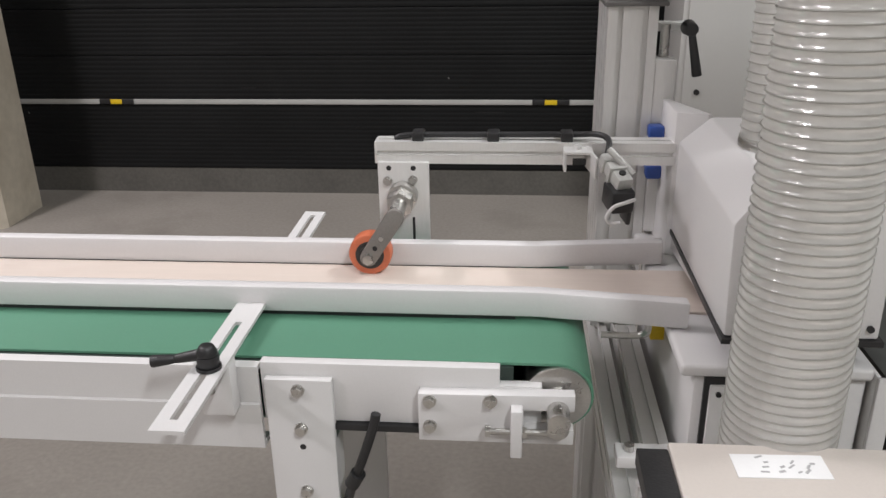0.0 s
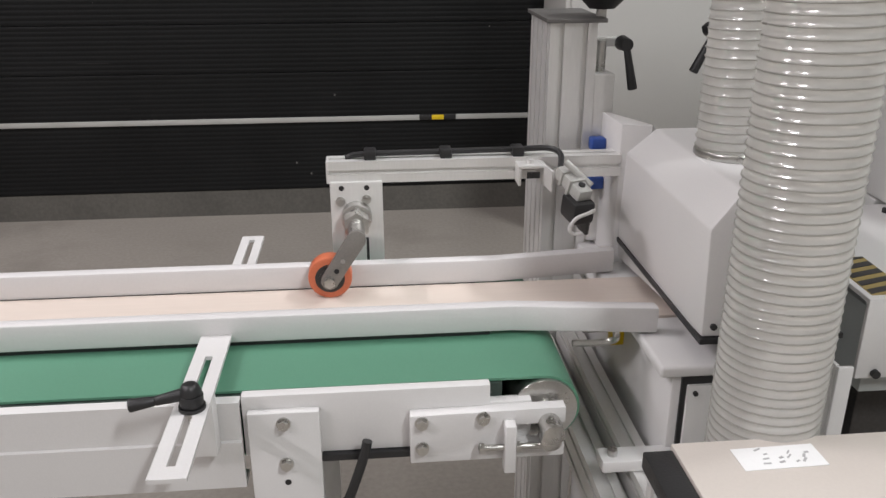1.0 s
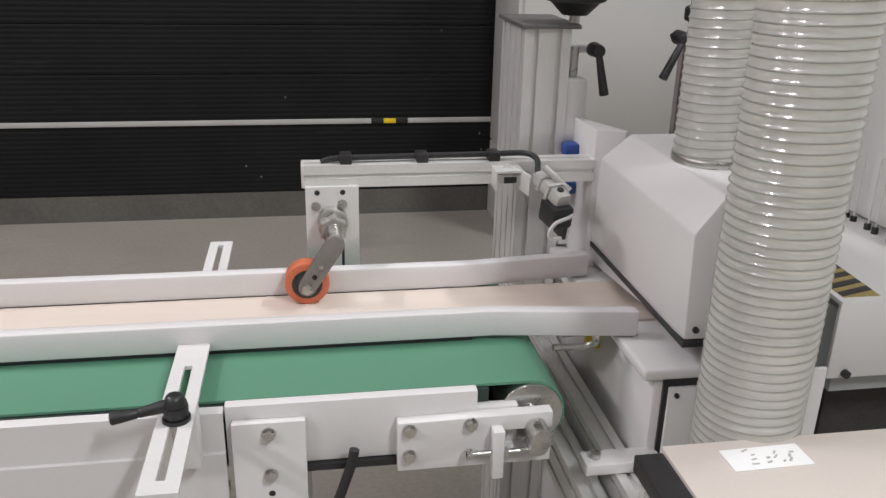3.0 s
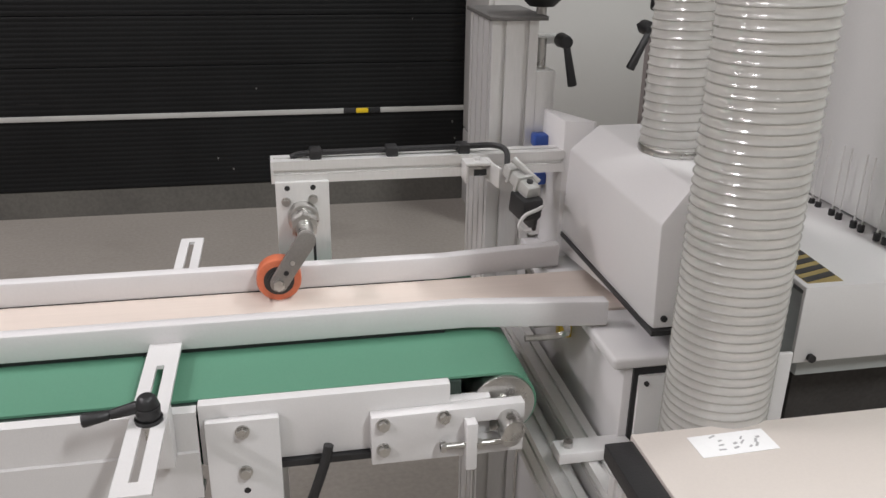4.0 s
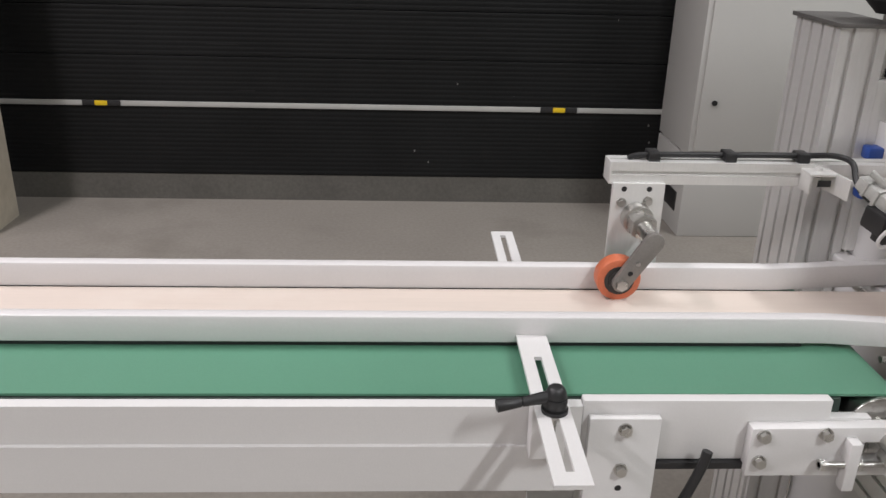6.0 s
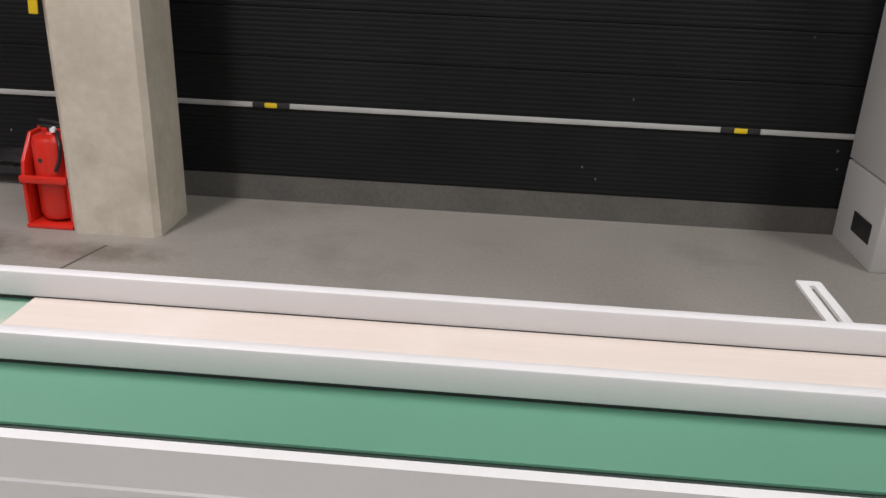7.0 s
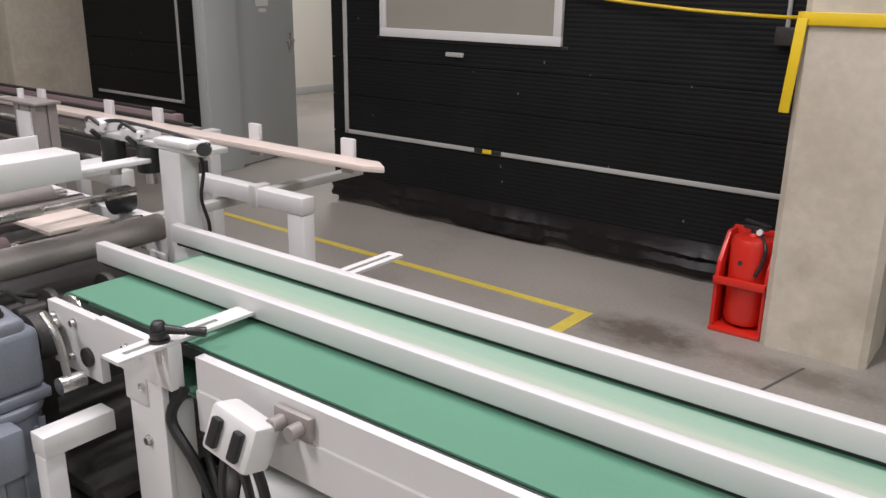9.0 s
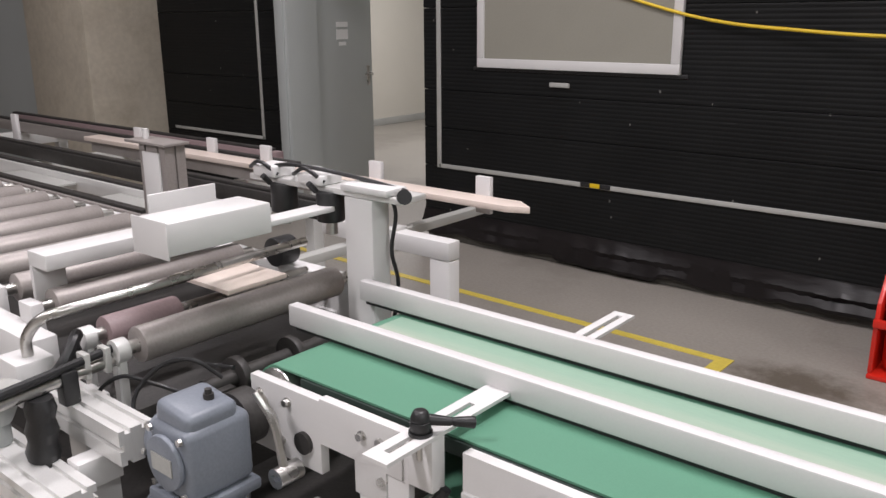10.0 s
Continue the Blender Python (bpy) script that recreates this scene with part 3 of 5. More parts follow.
# ---- the belt conveyor ----
BX0, BX1, BY0, BY1, BZ, BR = -3.405, 0.478, 0.186, 0.575, 0.888, 0.055
CONVEYOR = thing("belt_conveyor", -1.48, 0.38, 0, "white steel belt conveyor with a green belt on bolted legs", "conveyor")


def belt_loop(y0, y1, lift=0.0, a0=None, a1=None):
    """The belt as a closed loop, or the stretch of its top from a0 to a1."""
    r, o = BR, []
    if a0 is not None:
        return box(a0, a1, y0, y1, BZ + lift - 0.0008, BZ + lift, 0)
    outer, inner = [], []
    for rr, lst in ((r, outer), (r - 0.004, inner)):
        for i in range(15):
            a = math.pi / 2 - math.pi * i / 14
            lst.append((BX1 - r + rr * math.cos(a), BZ - r + rr * math.sin(a)))
        for i in range(15):
            a = -math.pi / 2 - math.pi * i / 14
            lst.append((BX0 + r + rr * math.cos(a), BZ - r + rr * math.sin(a)))
    bm = bmesh.new()
    rings = [[bm.verts.new((p[0], y, p[1])) for p in lst] for lst, y in ((outer, y0), (outer, y1), (inner, y1), (inner, y0))]
    k = len(outer)
    for a, b in zip(rings, rings[1:] + rings[:1]):
        for i in range(k):
            bm.faces.new((a[i], a[(i + 1) % k], b[(i + 1) % k], b[i]))
    return bm


belt = part("belt", belt_loop(BY0, BY1), M_GREEN, CONVEYOR, "green PVC belt with a pale worn track")
part("worn_track", belt_loop(0.345, 0.51, 0.0012, BX0 + 0.06, BX1 - 0.07), M_GREEN_WORN, belt, "pale dusty worn track")
for x0, x1, y in ((-1.945, -1.81, 0.279), (-1.80, -1.728, 0.268)):
    part("rub_mark", prism([(x0, y), (x0 + 0.02, y + 0.007), (x1 - 0.03, y + 0.005), (x1, y - 0.004), (x1 - 0.03, y - 0.007), (x0 + 0.03, y - 0.003)], "z", BZ + 0.0002, BZ + 0.0010), M_STREAK, belt, "brownish rub mark")
part("slider_bed", box(BX0 + 0.12, BX1 - 0.12, BY0 - 0.004, BY1 - 0.01, BZ - 0.03, BZ - 0.0055, 0.001), M_BELT_EDGE, CONVEYOR, "dark slider bed under the belt")
for x in (BX1 - BR, BX0 + BR):
    d = part("drum", cyl((x, BY0 - 0.006, BZ - BR), (x, BY1 + 0.005, BZ - BR), BR - 0.0045, 40, bevel=0.002), M_STEEL, CONVEYOR, "turned steel end drum")
    part("shaft", cyl((x, BY0 - 0.075, BZ - BR), (x, BY0, BZ - BR), 0.0165, 24, bevel=0.0015), M_STEEL, d, "steel shaft end")

# side channels
FY = 0.160
part("side_channel", prism([(FY + 0.018, 0.884), (FY - 0.001, 0.884), (FY - 0.001, 0.8225), (FY - 0.0050, 0.8205), (FY - 0.0030, 0.742), (FY + 0.03, 0.742), (FY + 0.03, 0.750), (FY + 0.004, 0.750), (FY + 0.004, 0.876), (FY + 0.018, 0.876)], "x", -2.905, -0.022), M_WHITE, CONVEYOR, "folded white side channel")
part("side_channel", box(-2.905, -0.022, 0.582, 0.59, 0.742, 0.884, 0.001), M_WHITE, CONVEYOR)
part("end_channel", prism([(-0.02, 0.79), (0.40, 0.79), (0.40, 0.86), (0.338, 0.86), (0.338, 0.889), (-0.02, 0.889)], "y", FY + 0.006, FY + 0.024, 0.0015), M_WHITE, CONVEYOR)
part("end_channel", box(-0.02, 0.46, 0.582, 0.592, 0.78, 0.884, 0.001), M_WHITE, CONVEYOR)
part("drip_edge", box(0.09, 0.222, FY - 0.002, FY + 0.05, 0.778, 0.789, 0.001), M_BLACK, CONVEYOR, "black lower edge")
for x in (-2.70, -2.2, -1.55, -0.9, -0.16):
    part("rivet", cyl((x, FY + 0.002, 0.80), (x, FY - 0.004, 0.80), 0.005, 12), M_STEEL, CONVEYOR)


def leg_frame(x0, x1, top):
    lg = part("leg", box(x0, x1, FY - 0.008, FY + 0.006, 0.0, top, 0.002), M_WHITE, CONVEYOR, "white steel leg plate")
    part("flange", box(x0 + 0.004, x0 + 0.012, FY + 0.004, FY + 0.06, 0.0, top - 0.01, 0.001), M_WHITE, lg)
    part("flange", box(x1 - 0.012, x1 - 0.004, FY + 0.004, FY + 0.06, 0.0, top - 0.12, 0.001), M_WHITE, lg)
    part("foot_plate", box(x0 - 0.02, x1 + 0.02, FY - 0.03, FY + 0.08, 0, 0.008, 0.001), M_STEEL, lg)
    xm = (x0 + x1) / 2
    for z in (top - 0.013 - 0.004, top - 0.085, top - 0.20, 0.3):
        bolt(xm, FY - 0.008, z, lg)
    part("hole", cyl((xm, FY - 0.0084, top - 0.118), (xm, FY - 0.006, top - 0.118), 0.005, 12), M_BLACK, lg)
    part("rear_leg", box(x0, x1, 0.586, 0.598, 0, top - 0.02, 0.002), M_WHITE, CONVEYOR)
    part("cross_tie", box(xm - 0.02, xm + 0.02, FY + 0.07, 0.586, 0.22, 0.26, 0.003), M_WHITE, CONVEYOR)


leg_frame(-0.012, 0.090, 0.868)
leg_frame(-3.115, -3.005, 0.868)

# tensioning plate at the outfeed of the machine
plate = part("bearing_plate", join(prism([(0.219, 0.775), (0.447, 0.775), (0.447, 0.800), (0.374, 0.800), (0.374, 0.832), (0.447, 0.832), (0.447, 0.858), (0.219, 0.855)], "y", FY - 0.014, FY + 0.006, 0.0012)), M_WHITE, CONVEYOR, "white slotted tensioning plate")
for x, z in ((0.236, 0.844), (0.236, 0.801), (0.325, 0.847)):
    bolt(x, FY - 0.014, z, plate)
part("tension_block", box(0.355, 0.372, FY - 0.034, FY - 0.013, 0.762, 0.842, 0.002), M_WHITE, plate, "white tension block")
part("tension_screw", join(cyl((0.318, FY - 0.026, 0.803), (0.42, FY - 0.026, 0.803), 0.0048, 14), cyl((0.318, FY - 0.026, 0.803), (0.326, FY - 0.026, 0.803), 0.009, 6), cyl((0.372, FY - 0.026, 0.803), (0.379, FY - 0.026, 0.803), 0.009, 6)), M_STEEL, plate, "steel tension screw")
part("shaft_flat", cyl((BX1 - BR, FY - 0.036, BZ - BR - 0.02), (BX1 - BR, FY - 0.012, BZ - BR - 0.02), 0.016, 24, bevel=0.002), M_STEEL, plate, "steel shaft end")

# drive end plates at the other end
plate2 = part("drive_plate", join(prism([(-3.38, 0.742), (-3.20, 0.742), (-3.20, 0.80), (-3.12, 0.80), (-3.12, 0.742), (-3.05, 0.742), (-3.05, 0.80), (-3.015, 0.80), (-3.015, 0.884), (-3.20, 0.884), (-3.20, 0.879), (-3.38, 0.879)], "y", FY - 0.012, FY + 0.006, 0.0012)), M_WHITE, CONVEYOR, "white notched drive plate")
for x, z in ((-3.355, 0.85), (-3.28, 0.853), (-3.355, 0.785), (-3.30, 0.775), (-3.10, 0.85)):
    bolt(x, FY - 0.012, z, plate2, 0.007)
part("roller_cap", cyl((-3.24, FY - 0.02, 0.79), (-3.24, FY, 0.79), 0.02, 18), M_DARK, plate2, "dark bearing cap")


def fence(y0, y1, flare, label):
    """A guide rail on edge whose outfeed end bends outwards."""
    ob = thing("guide_rail", -1.4, y0, 0.893, label, "guide rail", "guide rails")
    o = [(-3.475, y0), (0.395, y0), (0.628, y0 + flare), (0.628, y1 + flare), (0.395, y1), (-3.475, y1)]
    part("rail", prism(o, "z", 0.896, 0.941, 0.004), M_FENCE, ob)
    # black strip filling the open gap, in place of the rail's shadow on the belt
    part("gap_shade", prism([(-3.46, y0 + 0.005), (0.36, y0 + 0.005), (0.36, y1 - 0.005), (-3.46, y1 - 0.005)], "z", 0.8895, 0.8965), M_BLACK, ob, "black strip standing in for the shadow under the rail")
    return ob


fence(0.318, 0.343, -0.030, "long white plastic guide rail over the green belt")
fence(0.516, 0.541, 0.026, "long white plastic guide rail along the far belt edge")


def slotted(x0, x1, y0, y1, z, ya, yb):
    """A flat bar with two long slots."""
    xm, s, t = (x0 + x1) / 2, 0.0055, 0.006
    ym = (ya + yb) / 2
    return join(box(x0, xm - s, y0, y1, z, z + t, 0), box(xm + s, x1, y0, y1, z, z + t, 0), box(xm - s, xm + s, y0, ya, z, z + t, 0),
                box(xm - s, xm + s, yb, y1, z, z + t, 0), box(xm - s, xm + s, ym - 0.02, ym + 0.015, z, z + t, 0))


def clamp_lever(parent, x, y, z, turn):
    c = part("clamp_lever", join(cyl((x, y, z), (x, y, z + 0.005), 0.018, 20), cyl((x, y, z + 0.005), (x, y, z + 0.022), 0.0155, 20, 0.0165, bevel=0.002), cyl((x, y, z + 0.022), (x, y, z + 0.038), 0.0165, 20, 0.010, bevel=0.004)), M_BLACK, parent, "black clamping lever")
    part("lever_arm", turned(join(cyl((x, y, z + 0.024), (x - 0.045, y, z + 0.017), 0.0095, 14, 0.0065), cyl((x - 0.045, y, z + 0.017), (x - 0.080, y, z + 0.014), 0.0065, 14, 0.0095, bevel=0.003)), about(x, y, z, 0, 0, turn)), M_BLACK, c)


def near_bracket(x, turn, y0, ylever):
    ob = thing("rail_bracket", x, 0.15, 0.892, "white slotted bracket bar with a black clamping lever", "bracket", "rail brackets")
    part("bar", slotted(x - 0.0235, x + 0.0235, y0, 0.322, 0.905, y0 + 0.025, 0.25), M_WHITE, ob)
    part("post", box(x - 0.024, x + 0.024, FY - 0.035, FY - 0.006, 0.82, 0.905, 0.002), M_WHITE, ob)
    clamp_lever(ob, x + 0.002, ylever, 0.911, turn)
    part("stud", cyl((x, ylever, 0.87), (x, ylever, 0.915), 0.006, 12), M_STEEL, ob)
    return ob


def far_bracket(x):
    ob = thing("rail_bracket", x, 0.66, 0.9, "white slotted bracket bar behind the far guide rail", "bracket", "rail brackets")
    part("bar", join(box(x - 0.022, x - 0.0055, 0.541, 0.778, 0.899, 0.905, 0), box(x + 0.0055, x + 0.022, 0.541, 0.778, 0.899, 0.905, 0), box(x - 0.0055, x + 0.0055, 0.541, 0.575, 0.899, 0.905, 0),
                     box(x - 0.0055, x + 0.0055, 0.757, 0.778, 0.899, 0.905, 0)), M_WHITE, ob)
    part("post", box(x - 0.02, x + 0.02, 0.598, 0.62, 0.80, 0.899, 0.002), M_WHITE, ob)
    return ob


near_bracket(-0.075, 7, -0.045, 0.108)
near_bracket(-2.958, 225, 0.032, 0.126)
far_bracket(-0.073)
far_bracket(-2.975)

# planks on the line
plank = thing("wood_plank", -0.35, 0.43, BZ, "pale veneered plank lying on the green belt under the wheel", "plank", "planks")
part("board", box(-1.40, 0.80, 0.350, 0.515, BZ + 0.0015, BZ + 0.0088, 0.0012), M_WOOD, plank)

# ---- pressure wheel on its arm ----
arm = thing("press_wheel_arm", 0.36, 0.62, 1.07, "aluminium arm carrying an orange press wheel over the belt", "press wheel")
part("beam", extrusion("x", 0.098, 0.645, 0.60, 0.645, 1.068, 1.109, 0.008, 0.006), M_ALU, arm, "slotted aluminium beam")
part("end_cap", box(0.094, 0.0985, 0.600, 0.645, 1.068, 1.109, 0.001), M_ALU, arm)
mount = part("mount_plate", box(0.10, 0.196, 0.590, 0.600, 0.885, 1.073, 0.002), M_ALU, arm, "aluminium mounting plate")
for x in (0.121, 0.167):
    part("hole", cyl((x, 0.5893, 1.062), (x, 0.592, 1.062), 0.005, 14), M_BLACK, mount)
for x, z in ((0.118, 1.037), (0.166, 1.040)):
    bolt(x, 0.590, z, mount, 0.007)
part("slot", box(0.163, 0.168, 0.5893, 0.592, 0.90, 0.965, 0), M_BLACK, mount)
PX, PZ, WX, WZ = 0.147, 1.010, 0.098, 0.934
part("collar", cyl((PX, 0.590, PZ), (PX, 0.562, PZ), 0.028, 28, bevel=0.002), M_STEEL, mount, "steel swivel collar")
part("swivel_nut", cyl((PX, 0.562, PZ), (PX, 0.525, PZ), 0.025, 6, bevel=0.002), M_STEEL, mount, "large steel nut")
wheel = part("wheel", join(cyl((WX, 0.474, WZ), (WX, 0.506, WZ), 0.0385, 48, bevel=0.004)), M_ORANGE, arm, "orange polyurethane wheel")
part("hub", join(cyl((WX, 0.4725, WZ), (WX, 0.476, WZ), 0.026, 32), cyl((WX, 0.468, WZ), (WX, 0.474, WZ), 0.019, 24)), M_DARK, wheel, "dark wheel hub")
way = math.atan2(WZ - PZ, WX - PX)
ends = [(PX + 0.0165 * math.cos(way + math.pi / 2 + k * math.pi / 10), PZ + 0.0165 * math.sin(way + math.pi / 2 + k * math.pi / 10)) for k in range(11)]
ends += [(WX + 0.0150 * math.cos(way - math.pi / 2 + k * math.pi / 10), WZ + 0.0150 * math.sin(way - math.pi / 2 + k * math.pi / 10)) for k in range(11)]
swing = part("swing_arm", prism(ends, "y", 0.457, 0.469, 0.0012), M_ARM, arm, "flat grey steel swing arm")
part("arm_screw", cyl(((PX + WX) / 2, 0.457, (PZ + WZ) / 2), ((PX + WX) / 2, 0.455, (PZ + WZ) / 2), 0.004, 12), M_STEEL, swing)
part("pivot_boss", cyl((PX, 0.525, PZ), (PX, 0.469, PZ), 0.0145, 24), M_STEEL, arm, "steel pivot boss")
part("axle_bolt", cyl((WX, 0.457, WZ), (WX, 0.449, WZ), 0.010, 6), M_STEEL, arm, "steel axle bolt")
part("arm_hole", cyl((WX + 0.013, 0.4572, WZ + 0.020), (WX + 0.013, 0.456, WZ + 0.020), 0.0045, 12), M_BLACK, swing, "small dark hole")
part("cable", tube([(0.13, 0.622, 1.110), (0.16, 0.622, 1.117), (0.3, 0.624, 1.118), (0.45, 0.62, 1.120), (0.505, 0.605, 1.124), (0.522, 0.575, 1.120), (0.517, 0.545, 1.10), (0.519, 0.515, 1.082), (0.528, 0.48, 1.074)], 0.0055, 10), M_BLACK, arm, "black sensor cable")
for x in (0.175, 0.315, 0.45):
    part("cable_clip", box(x - 0.011, x + 0.011, 0.605, 0.64, 1.108, 1.126, 0.003), M_BLACK, arm, "black cable clip")
# sensor on its bent bracket
sensor = part("sensor_bracket", join(box(0.443, 0.495, 0.560, 0.600, 1.098, 1.103, 0.001), box(0.443, 0.448, 0.560, 0.600, 1.066, 1.098, 0.001), turned(box(0.492, 0.497, 0.52, 0.600, 1.066, 1.104, 0.001), about(0.495, 0.54, 1.07, 0, 0, 8)),
                                     cyl((0.468, 0.585, 1.103), (0.468, 0.585, 1.109), 0.007, 12)), M_ALU, arm, "bent aluminium sensor bracket")
part("bracket_slot", box(0.458, 0.482, 0.5592, 0.5600, 1.080, 1.092, 0), M_BLACK, sensor, "dark slot")
tilt = about(0.53, 0.47, 1.07, 20, 0, 20)
head_s = part("sensor_head", turned(join(box(0.516, 0.544, 0.450, 0.53, 1.074, 1.098, 0.004), box(0.512, 0.548, 0.478, 0.486, 1.070, 1.102, 0.002), box(0.513, 0.547, 0.505, 0.512, 1.072, 1.101, 0.002), cyl((0.553, 0.47, 1.092), (0.525, 0.52, 1.112), 0.006, 12)), tilt), M_STRIP, sensor, "small silver sensor housing")
part("sensor_screw", turned(cyl((0.53, 0.468, 1.098), (0.53, 0.468, 1.101), 0.006, 12), tilt), M_BLACK, head_s)
part("sensor_cap", turned(join(box(0.510, 0.552, 0.44, 0.49, 1.032, 1.073, 0.006), box(0.548, 0.556, 0.455, 0.49, 1.0, 1.044, 0.003)), about(0.53, 0.46, 1.043, 10, 0, 15)), M_BLACK, sensor, "black sensor cap")
part("sensor_wire", tube([(0.555, 0.445, 1.055), (0.540, 0.425, 1.057), (0.518, 0.422, 1.049), (0.508, 0.424, 1.031), (0.516, 0.428, 1.019), (0.532, 0.43, 1.019)], 0.0033, 8), M_WHITE, sensor, "thin white wire")

# ---- the machine: post, hood, base ----
post = thing("lift_post", 0.57, 0.8, 0, "tall slotted aluminium lifting post with a black handwheel", "post")
part("profile", extrusion("z", 0.0, 1.338, 0.522, 0.614, 0.71, 0.895, 0.010, 0.009, 2, 4), M_ALU, post, "slotted aluminium profile")
part("cap_plate", box(0.515, 0.63, 0.70, 0.905, 1.338, 1.346, 0.001), M_ALU_DARK, post, "thin grey cap plate")
part("screw", cyl((0.635, 0.75, 0.72), (0.635, 0.75, 1.30), 0.009, 14), M_STEEL, post, "steel lifting spindle")
part("slide", box(0.614, 0.655, 0.712, 0.76, 1.04, 1.24, 0.003), M_ALU, post)
hw = part("handwheel", join(cyl((0.63, 0.75, 1.385), (0.63, 0.75, 1.412), 0.06, 32, bevel=0.006), cyl((0.63, 0.75, 1.36), (0.63, 0.75, 1.385), 0.025, 20, 0.05)), M_BLACK, post, "black handwheel")
part("spindle", cyl((0.63, 0.75, 1.336), (0.63, 0.75, 1.37), 0.010, 14), M_STEEL, hw)
for z in (1.108, 1.030):
    part("blue_fitting", box(0.608, 0.638, 0.676, 0.708, z - 0.013, z + 0.013, 0.005), M_BLUE, post, "blue pneumatic fitting")
part("bracket", box(0.615, 0.66, 0.70, 0.735, 0.90, 1.06, 0.003), M_ALU, post)

post2 = thing("lift_post", 0.93, 0.85, 0, "second aluminium lifting post behind the clear hoses", "post")
# aluminium in shade: the darker roller metal carries the shading
part("profile", extrusion("z", 0.0, 1.30, 0.905, 0.957, 0.76, 0.86, 0.010, 0.008, 1, 2), M_ROLLER, post2)
part("edge_strip", box(0.900, 0.9045, 0.758, 0.80, 0.90, 1.30, 0.001), M_BLACK, post2, "black edge strip")
part("cap", box(0.898, 0.962, 0.75, 0.87, 1.30, 1.312, 0.003), M_BLACK, post2, "black cap")
part("handwheel", cyl((0.925, 0.78, 1.345), (0.925, 0.78, 1.375), 0.050, 32, bevel=0.006), M_BLACK, post2, "black handwheel")
part("spindle", cyl((0.925, 0.78, 1.312), (0.925, 0.78, 1.35), 0.012, 14), M_BLACK, post2)


def ratchet(x, y, z, lean, label):
    ob = thing("ratchet_lever", x, y, z, label, "lever", "ratchet levers")
    part("head", join(cyl((x, y + 0.03, z), (x, y - 0.012, z), 0.015, 20, 0.0125, bevel=0.003), cyl((x, y + 0.055, z), (x, y + 0.03, z), 0.005, 12)), M_BLACK, ob)
    part("arm", turned(cyl((x, y - 0.004, z), (x, y - 0.012, z - 0.088), 0.0065, 14, 0.0095, bevel=0.003), about(x, y, z, 0, lean, 0)), M_BLACK, ob)
    return ob


ratchet(0.680, 0.74, 1.292, -11, "black ratchet lever pointing down on the lift post")
ratchet(0.856, 0.74, 1.316, 27, "black ratchet lever leaning to the post")
lever_block = thing("lever_block", 0.66, 0.78, 1.25, "slim aluminium clamping bar on the lift post", "block")
part("block", box(0.614, 0.694, 0.792, 0.812, 1.281, 1.299, 0.003), M_ALU, lever_block)

hood = thing("dust_hood", 0.78, 0.4, 0.9, "white folded steel dust hood over the machine head", "hood")
bm = bmesh.new()
# corners: low ring, shoulder ring, top ring
rings = [[(0.652, 0.178, 0.945), (0.862, 0.178, 0.945), (0.862, 0.62, 0.945), (0.652, 0.62, 0.90)],
         [(0.648, 0.182, 1.112), (0.862, 0.182, 1.112), (0.862, 0.575, 1.120), (0.645, 0.575, 1.120)],
         [(0.692, 0.186, 1.168), (0.862, 0.186, 1.168), (0.862, 0.56, 1.168), (0.692, 0.56, 1.168)]]
vs = [[bm.verts.new(p) for p in r] for r in rings]
for a, b in zip(vs, vs[1:]):
    for i in range(4):
        bm.faces.new((a[i], a[(i + 1) % 4], b[(i + 1) % 4], b[i]))
bm.faces.new(vs[0])
bm.faces.new(vs[-1])
bmesh.ops.recalc_face_normals(bm, faces=bm.faces)
bmesh.ops.bevel(bm, geom=list(bm.edges), offset=0.004, segments=2, affect="EDGES", profile=0.5)
part("shell", bm, M_WHITE, hood)
part("side_flange", prism([(0.634, 0.722), (0.640, 0.726), (0.700, 0.590), (0.694, 0.586), (0.642, 0.602)], "z", 0.89, 1.166, 0.001), M_WHITE, hood, "white side flange plate")
part("lower_gasket", prism([(0.648, 0.172), (0.868, 0.172), (0.868, 0.63), (0.648, 0.63)], "z", 0.936, 0.9445), M_BLACK, hood, "black lower edge")
for x in (0.668, 0.848):
    part("screw", cyl((x, 0.179, 0.962), (x, 0.174, 0.962), 0.005, 12), M_BLACK, hood)
part("spigot", cyl((0.752, 0.372, 1.16), (0.752, 0.372, 1.18), 0.052, 40), M_STRIP, hood, "round hose spigot")
part("hose_clip", cyl((0.752, 0.372, 1.1685), (0.752, 0.372, 1.180), 0.0605, 40, 0.0595, bevel=0.002), M_STEEL, hood, "thin steel hose clip")


